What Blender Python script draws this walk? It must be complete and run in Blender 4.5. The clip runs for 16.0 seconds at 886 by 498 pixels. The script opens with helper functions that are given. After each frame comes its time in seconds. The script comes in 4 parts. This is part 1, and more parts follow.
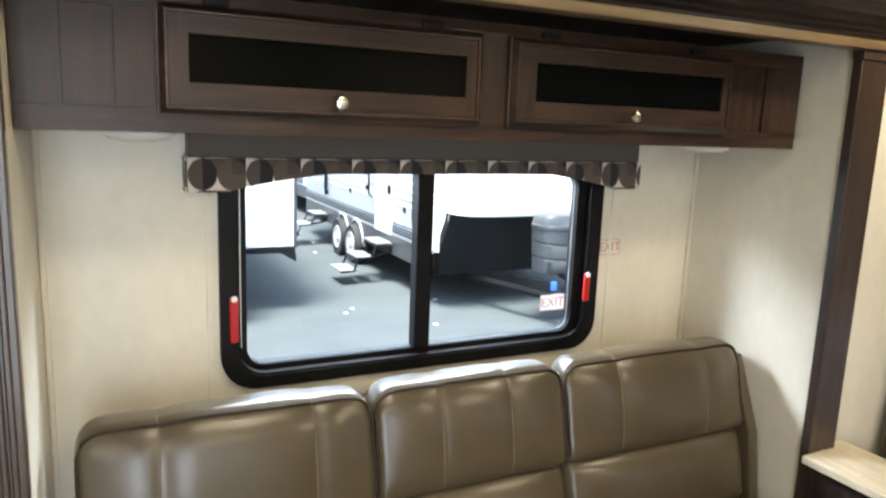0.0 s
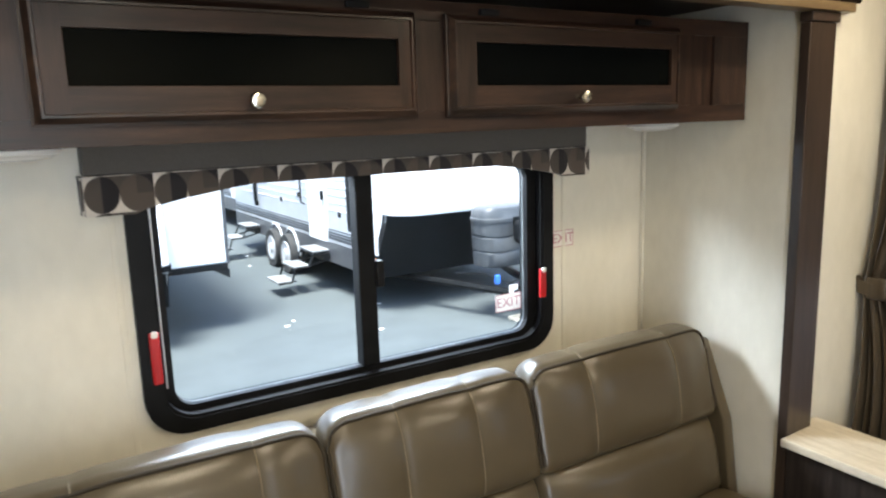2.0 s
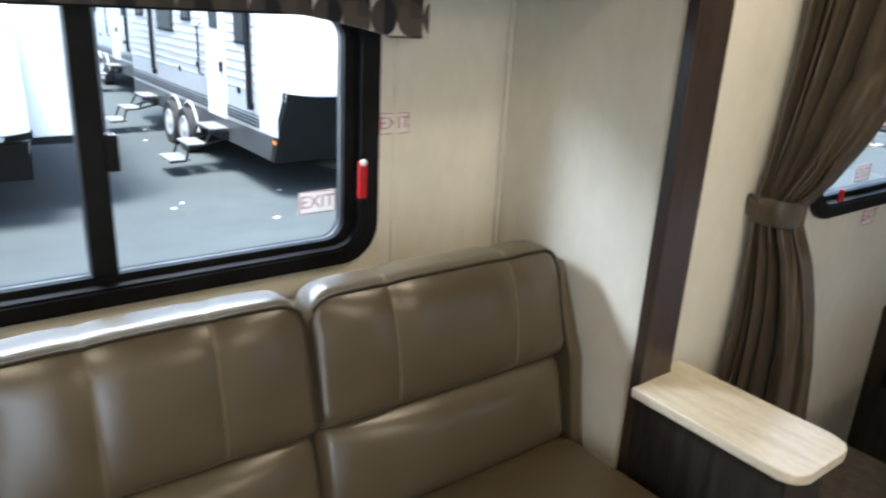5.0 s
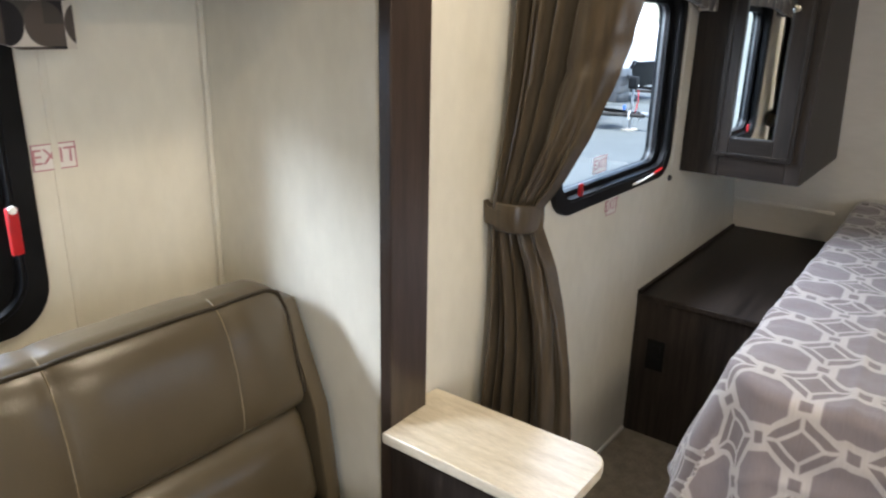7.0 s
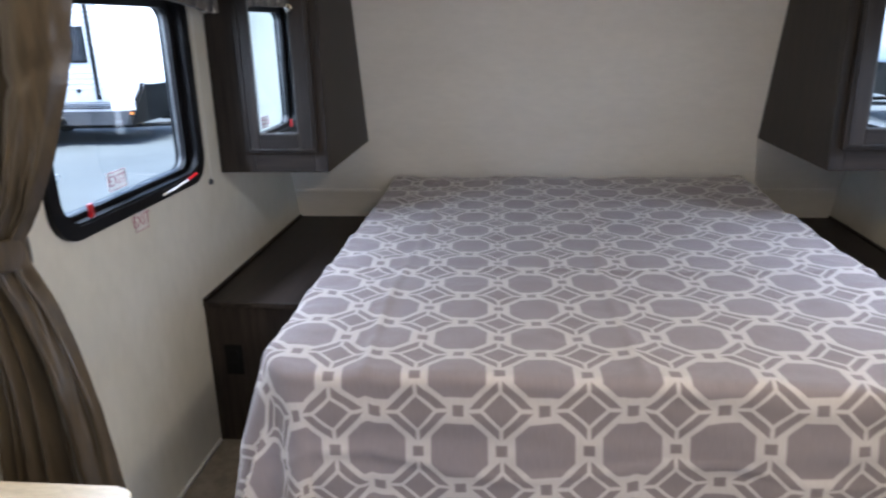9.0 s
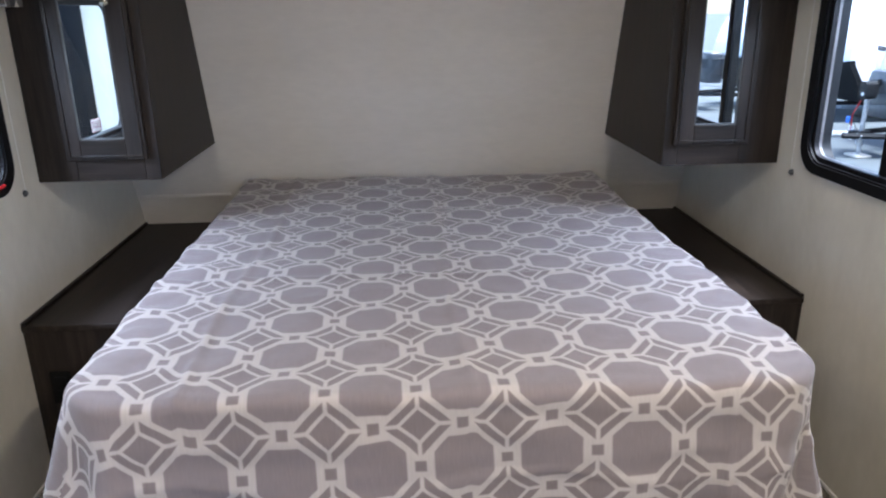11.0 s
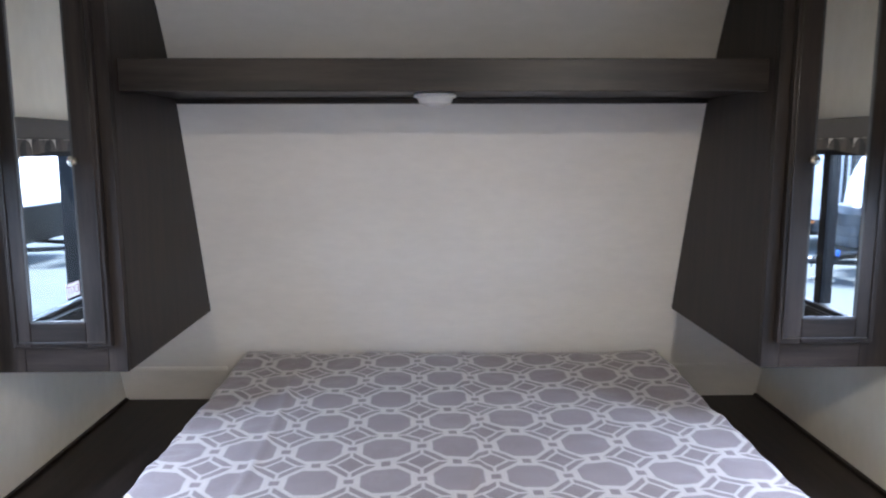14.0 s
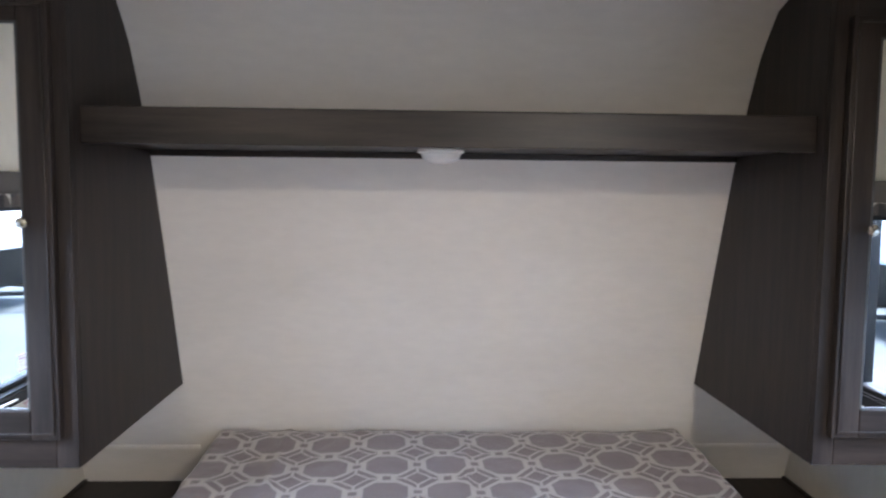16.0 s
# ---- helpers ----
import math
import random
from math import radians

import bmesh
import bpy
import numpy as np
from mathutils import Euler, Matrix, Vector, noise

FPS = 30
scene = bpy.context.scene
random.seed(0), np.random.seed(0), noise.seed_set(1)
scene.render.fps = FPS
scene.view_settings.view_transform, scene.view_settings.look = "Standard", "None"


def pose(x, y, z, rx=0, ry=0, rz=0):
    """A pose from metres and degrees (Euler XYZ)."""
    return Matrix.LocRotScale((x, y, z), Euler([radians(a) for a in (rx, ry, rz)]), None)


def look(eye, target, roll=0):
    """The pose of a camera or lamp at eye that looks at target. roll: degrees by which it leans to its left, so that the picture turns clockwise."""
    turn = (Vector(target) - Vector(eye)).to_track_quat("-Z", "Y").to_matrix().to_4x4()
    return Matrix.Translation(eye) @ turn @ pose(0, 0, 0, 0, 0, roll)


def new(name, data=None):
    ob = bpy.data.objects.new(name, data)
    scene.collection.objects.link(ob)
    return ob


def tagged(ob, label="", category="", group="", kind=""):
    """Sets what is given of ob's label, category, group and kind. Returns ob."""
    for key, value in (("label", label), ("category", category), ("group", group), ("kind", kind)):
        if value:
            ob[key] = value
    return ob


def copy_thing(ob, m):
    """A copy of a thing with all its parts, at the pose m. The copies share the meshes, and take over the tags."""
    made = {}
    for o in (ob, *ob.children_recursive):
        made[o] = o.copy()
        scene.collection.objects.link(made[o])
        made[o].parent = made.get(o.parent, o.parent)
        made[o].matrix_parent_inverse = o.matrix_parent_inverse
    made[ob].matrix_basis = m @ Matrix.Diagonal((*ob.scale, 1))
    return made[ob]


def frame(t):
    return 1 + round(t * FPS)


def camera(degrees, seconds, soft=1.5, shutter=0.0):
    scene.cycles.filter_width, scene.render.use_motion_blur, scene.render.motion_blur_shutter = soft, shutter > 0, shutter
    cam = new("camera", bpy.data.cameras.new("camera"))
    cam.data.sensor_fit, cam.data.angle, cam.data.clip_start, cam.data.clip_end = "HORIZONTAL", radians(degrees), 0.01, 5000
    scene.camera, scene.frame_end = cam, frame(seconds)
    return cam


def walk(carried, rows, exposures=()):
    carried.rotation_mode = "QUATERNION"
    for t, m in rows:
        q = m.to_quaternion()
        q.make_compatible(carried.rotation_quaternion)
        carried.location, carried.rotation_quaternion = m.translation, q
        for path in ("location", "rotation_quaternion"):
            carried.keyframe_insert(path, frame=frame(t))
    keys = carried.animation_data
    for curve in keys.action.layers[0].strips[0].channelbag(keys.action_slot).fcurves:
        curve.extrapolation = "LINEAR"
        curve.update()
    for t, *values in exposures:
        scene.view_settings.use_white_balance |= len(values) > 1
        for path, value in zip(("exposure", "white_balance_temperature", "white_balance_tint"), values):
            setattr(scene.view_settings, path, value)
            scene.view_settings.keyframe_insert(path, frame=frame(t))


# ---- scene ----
cam = camera(64.3, 16.0, soft=2.2, shutter=0.4)
PATH = [
    (0, (0.333, 0.01, 1.448), (1.2, 1.777, 1.093), 2.2),
    (0.5, (0.326, 0.022, 1.466), (1.154, 1.824, 1.205), -0.0),
    (1, (0.34, 0.033, 1.457), (1.177, 1.83, 1.192), -1.8),
    (1.5, (0.356, 0.091, 1.452), (1.256, 1.85, 1.141), -2.5),
    (2, (0.391, 0.159, 1.434), (1.411, 1.841, 1.076), -1.8),
    (2.5, (0.4, 0.249, 1.42), (1.475, 1.889, 1.025), -0.1),
    (3, (0.4, 0.33, 1.39), (1.268, 2.069, 0.917), -0.1),
    (3.5, (0.485, 0.36, 1.385), (1.215, 2.135, 0.82), 1.6),
    (4, (0.611, 0.331, 1.375), (1.409, 2.069, 0.789), 2.6),
    (4.5, (0.708, 0.333, 1.361), (1.643, 1.977, 0.712), 2.6),
    (5, (0.861, 0.356, 1.347), (2.0, 1.864, 0.694), 3.1),
    (5.2, (0.925, 0.374, 1.35), (2.115, 1.846, 0.705), 3.0),
    (7.3, (1.147, 0.389, 1.335), (2.698, 1.49, 0.717), 0.5),
    (7.5, (1.164, 0.369, 1.346), (2.739, 1.434, 0.726), -0.1),
    (8, (1.207, 0.293, 1.366), (2.975, 1.015, 0.77), -0.6),
    (8.5, (1.218, 0.236, 1.368), (3.079, 0.659, 0.771), -1.1),
    (9, (1.23, 0.174, 1.331), (3.125, 0.379, 0.727), -1.4),
    (9.5, (1.249, 0.141, 1.343), (3.15, 0.174, 0.723), -1.1),
    (10, (1.267, 0.102, 1.349), (3.164, 0.004, 0.724), -0.8),
    (10.2, (1.275, 0.086, 1.348), (3.17, -0.023, 0.72), -1.0),
    (12.3, (1.456, 0.031, 1.338), (3.359, -0.059, 0.729), -0.2),
    (12.5, (1.505, 0.07, 1.363), (3.417, -0.05, 0.787), 0.3),
    (13, (1.601, 0.108, 1.397), (3.542, -0.099, 0.962), 0.4),
    (13.5, (1.702, 0.089, 1.417), (3.67, -0.032, 1.084), 0.0),
    (14, (1.796, 0.042, 1.426), (3.775, 0.009, 1.139), -0.1),
    (14.5, (1.852, 0.023, 1.426), (3.83, 0.087, 1.133), -0.3),
    (15, (1.88, 0.006, 1.431), (3.859, 0.12, 1.169), -0.5),
    (15.5, (1.935, 0.028, 1.441), (3.921, 0.098, 1.218), 0.1),
    (16, (2.023, 0.087, 1.466), (4.015, 0.012, 1.303), 0.6),
]
walk(cam, [(t, look(eye, target, roll)) for t, eye, target, roll in PATH],
     exposures=[(0, 2.58, 6650, 10), (2, 2.48, 6450, 10), (3.5, 2.46, 6100, 10), (4.5, 2.22, 6200, 10), (5.2, 2.2, 6250, 11), (7.3, 2.5, 6300, 13), (7.5, 2.52, 6300, 13), (9, 2.48, 5800, 15), (10, 2.54, 5750, 16), (12.5, 2.63, 5600, 16), (14, 3.10, 5560, 16), (15.5, 3.16, 5720, 17), (16, 3.28, 5740, 17)])

# ---- world, sun, exposure ----
world = bpy.data.worlds.new("sky")
scene.world = world
world.use_nodes = True
_n = world.node_tree.nodes
_sky = _n.new("ShaderNodeTexSky")
_sky.sky_type = "NISHITA"
_sky.sun_disc = False
_sky.sun_elevation = radians(72)
_sky.sun_rotation = radians(225)
_sky.air_density, _sky.dust_density, _sky.ozone_density = 1.0, 2.0, 1.0
world.node_tree.links.new(_sky.outputs[0], _n["Background"].inputs[0])
_n["Background"].inputs[1].default_value = 0.15
_s = bpy.data.lights.new("sun", "SUN")
_s.energy, _s.angle, _s.color = 3.4, radians(20), (1.0, 0.97, 0.93)
_so = new("sun", _s)
_so.matrix_world = look((0, 0, 30), (-10 * math.sin(radians(225)), -10 * math.cos(radians(225)), 30 - 10 * math.tan(radians(72))))

LAMPS = [(-0.45, -0.62, 1.9), (0.75, -0.62, 1.3), (0.75, 0.66, 0.8), (2.0, -0.55, 2.3), (1.98, 0.76, 0.85)]
LAMP_COLOR = (1.0, 0.85, 0.60)
CEIL = 1.965
# daylight from the sky at the openings: place, target, width, height, power
DAYLIGHT = [((2.97, 1.44, 1.58), (2.97, 0.55, 0.70), 0.66, 0.16, 5.4), ((2.97, -1.44, 1.58), (2.97, -0.55, 0.70), 0.66, 0.16, 4.6),
            # the last of these lamps fills the unseen south doorway, added for cool light
            ((1.10, 1.98, 1.52), (1.10, 1.45, 0.86), 1.0, 0.16, 12.0), ((0.17, -1.21, 0.95), (0.30, 0.0, 0.98), 0.56, 1.6, 5.0)]
for _at, _to, _w, _h, _p in DAYLIGHT:
    _l = bpy.data.lights.new("opening_daylight", "AREA")
    _l.shape, _l.size, _l.size_y, _l.energy, _l.color = "RECTANGLE", _w, _h, _p, (0.80, 0.90, 1.0)
    new("opening_daylight", _l).matrix_world = look(_at, _to)


# ---- materials ----
def rgba(c):
    return (c[0], c[1], c[2], 1.0)


def mat(name, c1, c2=None, rough=0.5, metal=0.0, scale=(1, 1, 1), size=8.0, detail=6.0, bump=0.0, bump_size=None, spec=0.5,
        rough_var=0.0, contrast=(0.35, 0.65), fine=0.0, coat=0.0, sheen=0.0):
    """A surface with two scales of noise in its colour, relief and gloss."""
    m = bpy.data.materials.new(name)
    m.use_nodes = True
    t = m.node_tree
    n, l = t.nodes, t.links
    b = n["Principled BSDF"]
    b.inputs["Base Color"].default_value = rgba(c1)
    b.inputs["Roughness"].default_value = rough
    b.inputs["Metallic"].default_value = metal
    b.inputs["Specular IOR Level"].default_value = spec
    b.inputs["Coat Weight"].default_value = coat
    b.inputs["Coat Roughness"].default_value = 0.15
    b.inputs["Sheen Weight"].default_value = sheen
    co = n.new("ShaderNodeTexCoord")
    mp = n.new("ShaderNodeMapping")
    mp.inputs["Scale"].default_value = scale
    l.new(co.outputs["Object"], mp.inputs["Vector"])
    no = n.new("ShaderNodeTexNoise")
    no.inputs["Scale"].default_value = size
    no.inputs["Detail"].default_value = detail
    l.new(mp.outputs[0], no.inputs["Vector"])
    if c2:
        ra = n.new("ShaderNodeValToRGB")
        ra.color_ramp.elements[0].position, ra.color_ramp.elements[1].position = contrast
        ra.color_ramp.elements[0].color, ra.color_ramp.elements[1].color = rgba(c1), rgba(c2)
        l.new(no.outputs[0], ra.inputs[0])
        out = ra.outputs[0]
        if fine:
            n2 = n.new("ShaderNodeTexNoise")
            n2.inputs["Scale"].default_value = size * 7
            n2.inputs["Detail"].default_value = 3
            l.new(mp.outputs[0], n2.inputs["Vector"])
            mr = n.new("ShaderNodeMapRange")
            mr.inputs[1].default_value, mr.inputs[2].default_value = 0.3, 0.7
            mr.inputs[3].default_value, mr.inputs[4].default_value = 1 - fine, 1 + fine
            l.new(n2.outputs[0], mr.inputs[0])
            mx = n.new("ShaderNodeVectorMath")
            mx.operation = "SCALE"
            l.new(out, mx.inputs[0])
            l.new(mr.outputs[0], mx.inputs["Scale"])
            out = mx.outputs[0]
        l.new(out, b.inputs["Base Color"])
    if rough_var:
        mr = n.new("ShaderNodeMapRange")
        mr.inputs[3].default_value, mr.inputs[4].default_value = rough - rough_var, rough + rough_var
        l.new(no.outputs[0], mr.inputs[0])
        l.new(mr.outputs[0], b.inputs["Roughness"])
    if bump:
        n3 = n.new("ShaderNodeTexNoise")
        n3.inputs["Scale"].default_value = bump_size or size * 4
        n3.inputs["Detail"].default_value = 4
        l.new(mp.outputs[0], n3.inputs["Vector"])
        bu = n.new("ShaderNodeBump")
        bu.inputs["Strength"].default_value = bump
        bu.inputs["Distance"].default_value = 0.004
        l.new(n3.outputs[0], bu.inputs["Height"])
        l.new(bu.outputs[0], b.inputs["Normal"])
    return m


WD1, WD2 = (0.0098, 0.0048, 0.0033), (0.042, 0.0208, 0.0132)
wood_x = mat("stained_wood_x", WD1, WD2, 0.42, spec=0.30, coat=0.03, scale=(1.2, 14, 14), size=4.5, bump=0.08, rough_var=0.08, fine=0.22, contrast=(0.3, 0.72))
wood_y = mat("stained_wood_y", WD1, WD2, 0.42, spec=0.30, coat=0.03, scale=(14, 1.2, 14), size=4.5, bump=0.08, rough_var=0.08, fine=0.22, contrast=(0.3, 0.72))
wood_z = mat("stained_wood_z", WD1, WD2, 0.42, spec=0.30, coat=0.03, scale=(14, 14, 1.2), size=4.5, bump=0.08, rough_var=0.08, fine=0.22, contrast=(0.3, 0.72))
edge_w = mat("moulded_wood_edge", WD1, WD2, 0.40, spec=0.4, scale=(1.5, 10, 10), size=4.5, fine=0.2, coat=0.08)
GD1, GD2 = (0.0090, 0.0066, 0.0055), (0.030, 0.0222, 0.0186)
dark_z = mat("dark_laminate_z", GD1, GD2, 0.5, spec=0.35, scale=(12, 12, 0.9), size=4.0, bump=0.05, rough_var=0.07, fine=0.2)
dark_x = mat("dark_laminate_x", GD1, GD2, 0.5, spec=0.35, scale=(0.9, 12, 12), size=4.0, bump=0.05, rough_var=0.07, fine=0.2)
dark_y = mat("dark_laminate_y", GD1, GD2, 0.40, spec=0.35, scale=(12, 0.9, 12), size=4.0, bump=0.05, rough_var=0.07, fine=0.2)
edge_d = mat("dark_moulded_edge", GD1, GD2, 0.36, spec=0.45, scale=(12, 12, 0.9), size=4.0, fine=0.2, coat=0.1)
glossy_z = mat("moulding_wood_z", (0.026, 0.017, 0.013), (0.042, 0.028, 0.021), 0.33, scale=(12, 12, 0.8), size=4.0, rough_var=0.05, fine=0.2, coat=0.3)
# lighter copy of glossy_z: light on the left upright is put into the colour
lit_z = mat("moulding_wood_lit", (0.034, 0.022, 0.015), (0.055, 0.036, 0.025), 0.33, scale=(12, 12, 0.8), size=4.0, rough_var=0.05, fine=0.2, coat=0.2)
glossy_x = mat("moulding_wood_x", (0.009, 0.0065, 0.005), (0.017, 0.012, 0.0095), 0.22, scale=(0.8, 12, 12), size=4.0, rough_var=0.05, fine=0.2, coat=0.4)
edge_x = mat("moulding_edge_gold", (0.105, 0.070, 0.036), (0.165, 0.115, 0.062), 0.35, scale=(0.8, 10, 10), size=6.0, fine=0.15)
cream = mat("cream_wallboard", (0.61, 0.57, 0.475), (0.69, 0.655, 0.57), 0.5, scale=(1, 1, 0.55), size=4.5, bump=0.05, bump_size=160, fine=0.03, contrast=(0.3, 0.7))
pale = mat("pale_linen_wallboard", (0.69, 0.655, 0.61), (0.735, 0.70, 0.655), 0.6, scale=(1, 0.35, 1), size=7.0, bump=0.05, bump_size=170, fine=0.025, contrast=(0.3, 0.7))
ceil_m = mat("ceiling_vinyl", (0.50, 0.48, 0.43), (0.56, 0.54, 0.49), 0.6, size=5, bump=0.05, bump_size=150)
leather = mat("taupe_leather", (0.062, 0.0468, 0.0272), (0.076, 0.058, 0.034), 0.30, size=5, bump=0.07, bump_size=300, rough_var=0.04, fine=0.03, contrast=(0.2, 0.8), spec=0.55)
piping_m = mat("leather_piping", (0.024, 0.018, 0.011), (0.034, 0.026, 0.017), 0.7, size=30, spec=0.2)
thread_m = mat("tan_thread", (0.17, 0.135, 0.085), (0.21, 0.17, 0.11), 0.7, size=120)
black = mat("black_plastic", (0.0045, 0.0045, 0.005), (0.008, 0.008, 0.009), 0.48, spec=0.14, size=12, rough_var=0.06, bump=0.03, bump_size=300)
grey_edge = mat("grey_gasket", (0.05, 0.052, 0.055), (0.075, 0.078, 0.08), 0.5, size=20)
red = mat("red_plastic", (0.36, 0.008, 0.011), (0.45, 0.012, 0.014), 0.35, size=15)
chrome = mat("brushed_nickel", (0.62, 0.58, 0.50), (0.70, 0.66, 0.58), 0.22, metal=1.0, size=30, rough_var=0.05)
white_p = mat("white_plastic", (0.74, 0.73, 0.70), (0.80, 0.79, 0.76), 0.4, size=10)
frost = mat("frosted_lens", (0.70, 0.69, 0.67), (0.80, 0.79, 0.77), 0.25, size=25)
sticker = mat("sticker_paper", (0.66, 0.62, 0.58), (0.74, 0.70, 0.66), 0.6, size=20)
sticker_red = mat("sticker_ink", (0.40, 0.17, 0.20), (0.48, 0.22, 0.24), 0.6, size=40)
board = mat("pale_wood_top", (0.53, 0.46, 0.345), (0.64, 0.575, 0.465), 0.35, scale=(14, 1.6, 14), size=4.5, bump=0.04, fine=0.12, rough_var=0.06)
floor_m = mat("vinyl_floor", (0.17, 0.145, 0.115), (0.24, 0.21, 0.17), 0.6, size=22, bump=0.2, bump_size=220, fine=0.15)
cloth_g = mat("grey_valance_cloth", (0.078, 0.070, 0.062), (0.086, 0.078, 0.070), 0.85, size=240, bump=0.06, bump_size=900, sheen=0.12)
curtain_m = mat("brown_satin_curtain", (0.032, 0.022, 0.0115), (0.058, 0.041, 0.0225), 0.33, scale=(8, 8, 0.8), size=9, bump=0.12, bump_size=60, sheen=0.12, fine=0.12)
asphalt = mat("asphalt", (0.047, 0.056, 0.059), (0.068, 0.079, 0.082), 0.85, size=0.35, fine=0.08, contrast=(0.3, 0.7))
gelcoat = mat("white_gelcoat", (0.72, 0.73, 0.74), (0.80, 0.81, 0.82), 0.3, size=1.5, fine=0.03)
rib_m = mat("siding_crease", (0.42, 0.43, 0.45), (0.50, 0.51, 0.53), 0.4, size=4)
cap_m = mat("black_fibreglass", (0.006, 0.0065, 0.007), (0.011, 0.012, 0.013), 0.45, size=1.5, rough_var=0.06, spec=0.16)
step_m = mat("painted_step_metal", (0.16, 0.165, 0.17), (0.24, 0.245, 0.25), 0.5, size=9, fine=0.1)
graphite = mat("graphite_paint", (0.05, 0.053, 0.058), (0.075, 0.078, 0.084), 0.35, size=2, fine=0.08)
tank_m = mat("grey_tank_plastic", (0.045, 0.048, 0.052), (0.065, 0.069, 0.074), 0.45, size=5, fine=0.06)
rubber = mat("tyre_rubber", (0.016, 0.016, 0.017), (0.03, 0.03, 0.03), 0.8, size=20, bump=0.3)
steel = mat("galvanised_steel", (0.38, 0.39, 0.40), (0.50, 0.51, 0.52), 0.4, metal=0.8, size=18, rough_var=0.1)
amber = mat("amber_lens", (0.85, 0.22, 0.03), (0.9, 0.28, 0.05), 0.3, size=9)
dim_glass = mat("tinted_exterior_glass", (0.02, 0.022, 0.025), (0.03, 0.033, 0.037), 0.06, size=2)
smoked = mat("smoked_cabinet_glass", (0.0015, 0.002, 0.002), (0.003, 0.0035, 0.0035), 0.07, size=3, spec=0.06)

mirror_m = bpy.data.materials.new("mirror")
mirror_m.use_nodes = True
_b = mirror_m.node_tree.nodes["Principled BSDF"]
_b.inputs["Base Color"].default_value = (0.88, 0.90, 0.90, 1)
_b.inputs["Metallic"].default_value, _b.inputs["Roughness"].default_value = 1.0, 0.015

glass_m = bpy.data.materials.new("window_glass")
glass_m.use_nodes = True
_t = glass_m.node_tree
_t.nodes.remove(_t.nodes["Principled BSDF"])
_tr, _gl, _mx, _fr = (_t.nodes.new("ShaderNode" + k) for k in ("BsdfTransparent", "BsdfGlossy", "MixShader", "Fresnel"))
_tr.inputs[0].default_value = (0.83, 0.91, 0.93, 1)
_gl.inputs["Roughness"].default_value = 0.02
_fr.inputs[0].default_value = 1.25
_t.links.new(_fr.outputs[0], _mx.inputs[0])
_t.links.new(_tr.outputs[0], _mx.inputs[1])
_t.links.new(_gl.outputs[0], _mx.inputs[2])
_t.links.new(_mx.outputs[0], _t.nodes["Material Output"].inputs[0])

sticker_g = sticker.copy()
sticker_g.name = "translucent_sticker"
_t = sticker_g.node_tree
_tl, _mx = _t.nodes.new("ShaderNodeBsdfTranslucent"), _t.nodes.new("ShaderNodeMixShader")
_tl.inputs[0].default_value = (0.8, 0.78, 0.76, 1)
_mx.inputs[0].default_value = 0.5
_t.links.new(_t.nodes["Principled BSDF"].outputs[0], _mx.inputs[1])
_t.links.new(_tl.outputs[0], _mx.inputs[2])
_t.links.new(_mx.outputs[0], _t.nodes["Material Output"].inputs[0])

lamp_m = bpy.data.materials.new("lit_lamp_lens")
lamp_m.use_nodes = True
_b = lamp_m.node_tree.nodes["Principled BSDF"]
_b.inputs["Emission Color"].default_value = (*LAMP_COLOR, 1)
_b.inputs["Emission Strength"].default_value = 6.0


class Sums:
    """Short arithmetic on node sockets."""

    def __init__(self, m):
        self.t = m.node_tree

    def do(self, op, a, b=None, c=None):
        q = self.t.nodes.new("ShaderNodeMath")
        q.operation = op
        for i, v in enumerate((a, b, c)):
            if v is None:
                continue
            if isinstance(v, (int, float)):
                q.inputs[i].default_value = v
            else:
                self.t.links.new(v, q.inputs[i])
        return q.outputs[0]

    def less(self, a, b):
        q = self.do("MULTIPLY_ADD", self.do("SUBTRACT", b, a), 45.0, 0.5)
        q.node.use_clamp = True
        return q

    def both(self, a, b):
        return self.do("MULTIPLY", a, b)

    def either(self, a, b):
        return self.do("MAXIMUM", a, b)

    def mix(self, f, a, b):
        q = self.t.nodes.new("ShaderNodeMix")
        q.data_type = "RGBA"
        self.t.links.new(f, q.inputs[0])
        for i, v in ((6, a), (7, b)):
            if isinstance(v, tuple):
                q.inputs[i].default_value = rgba(v)
            else:
                self.t.links.new(v, q.inputs[i])
        return q.outputs[2]


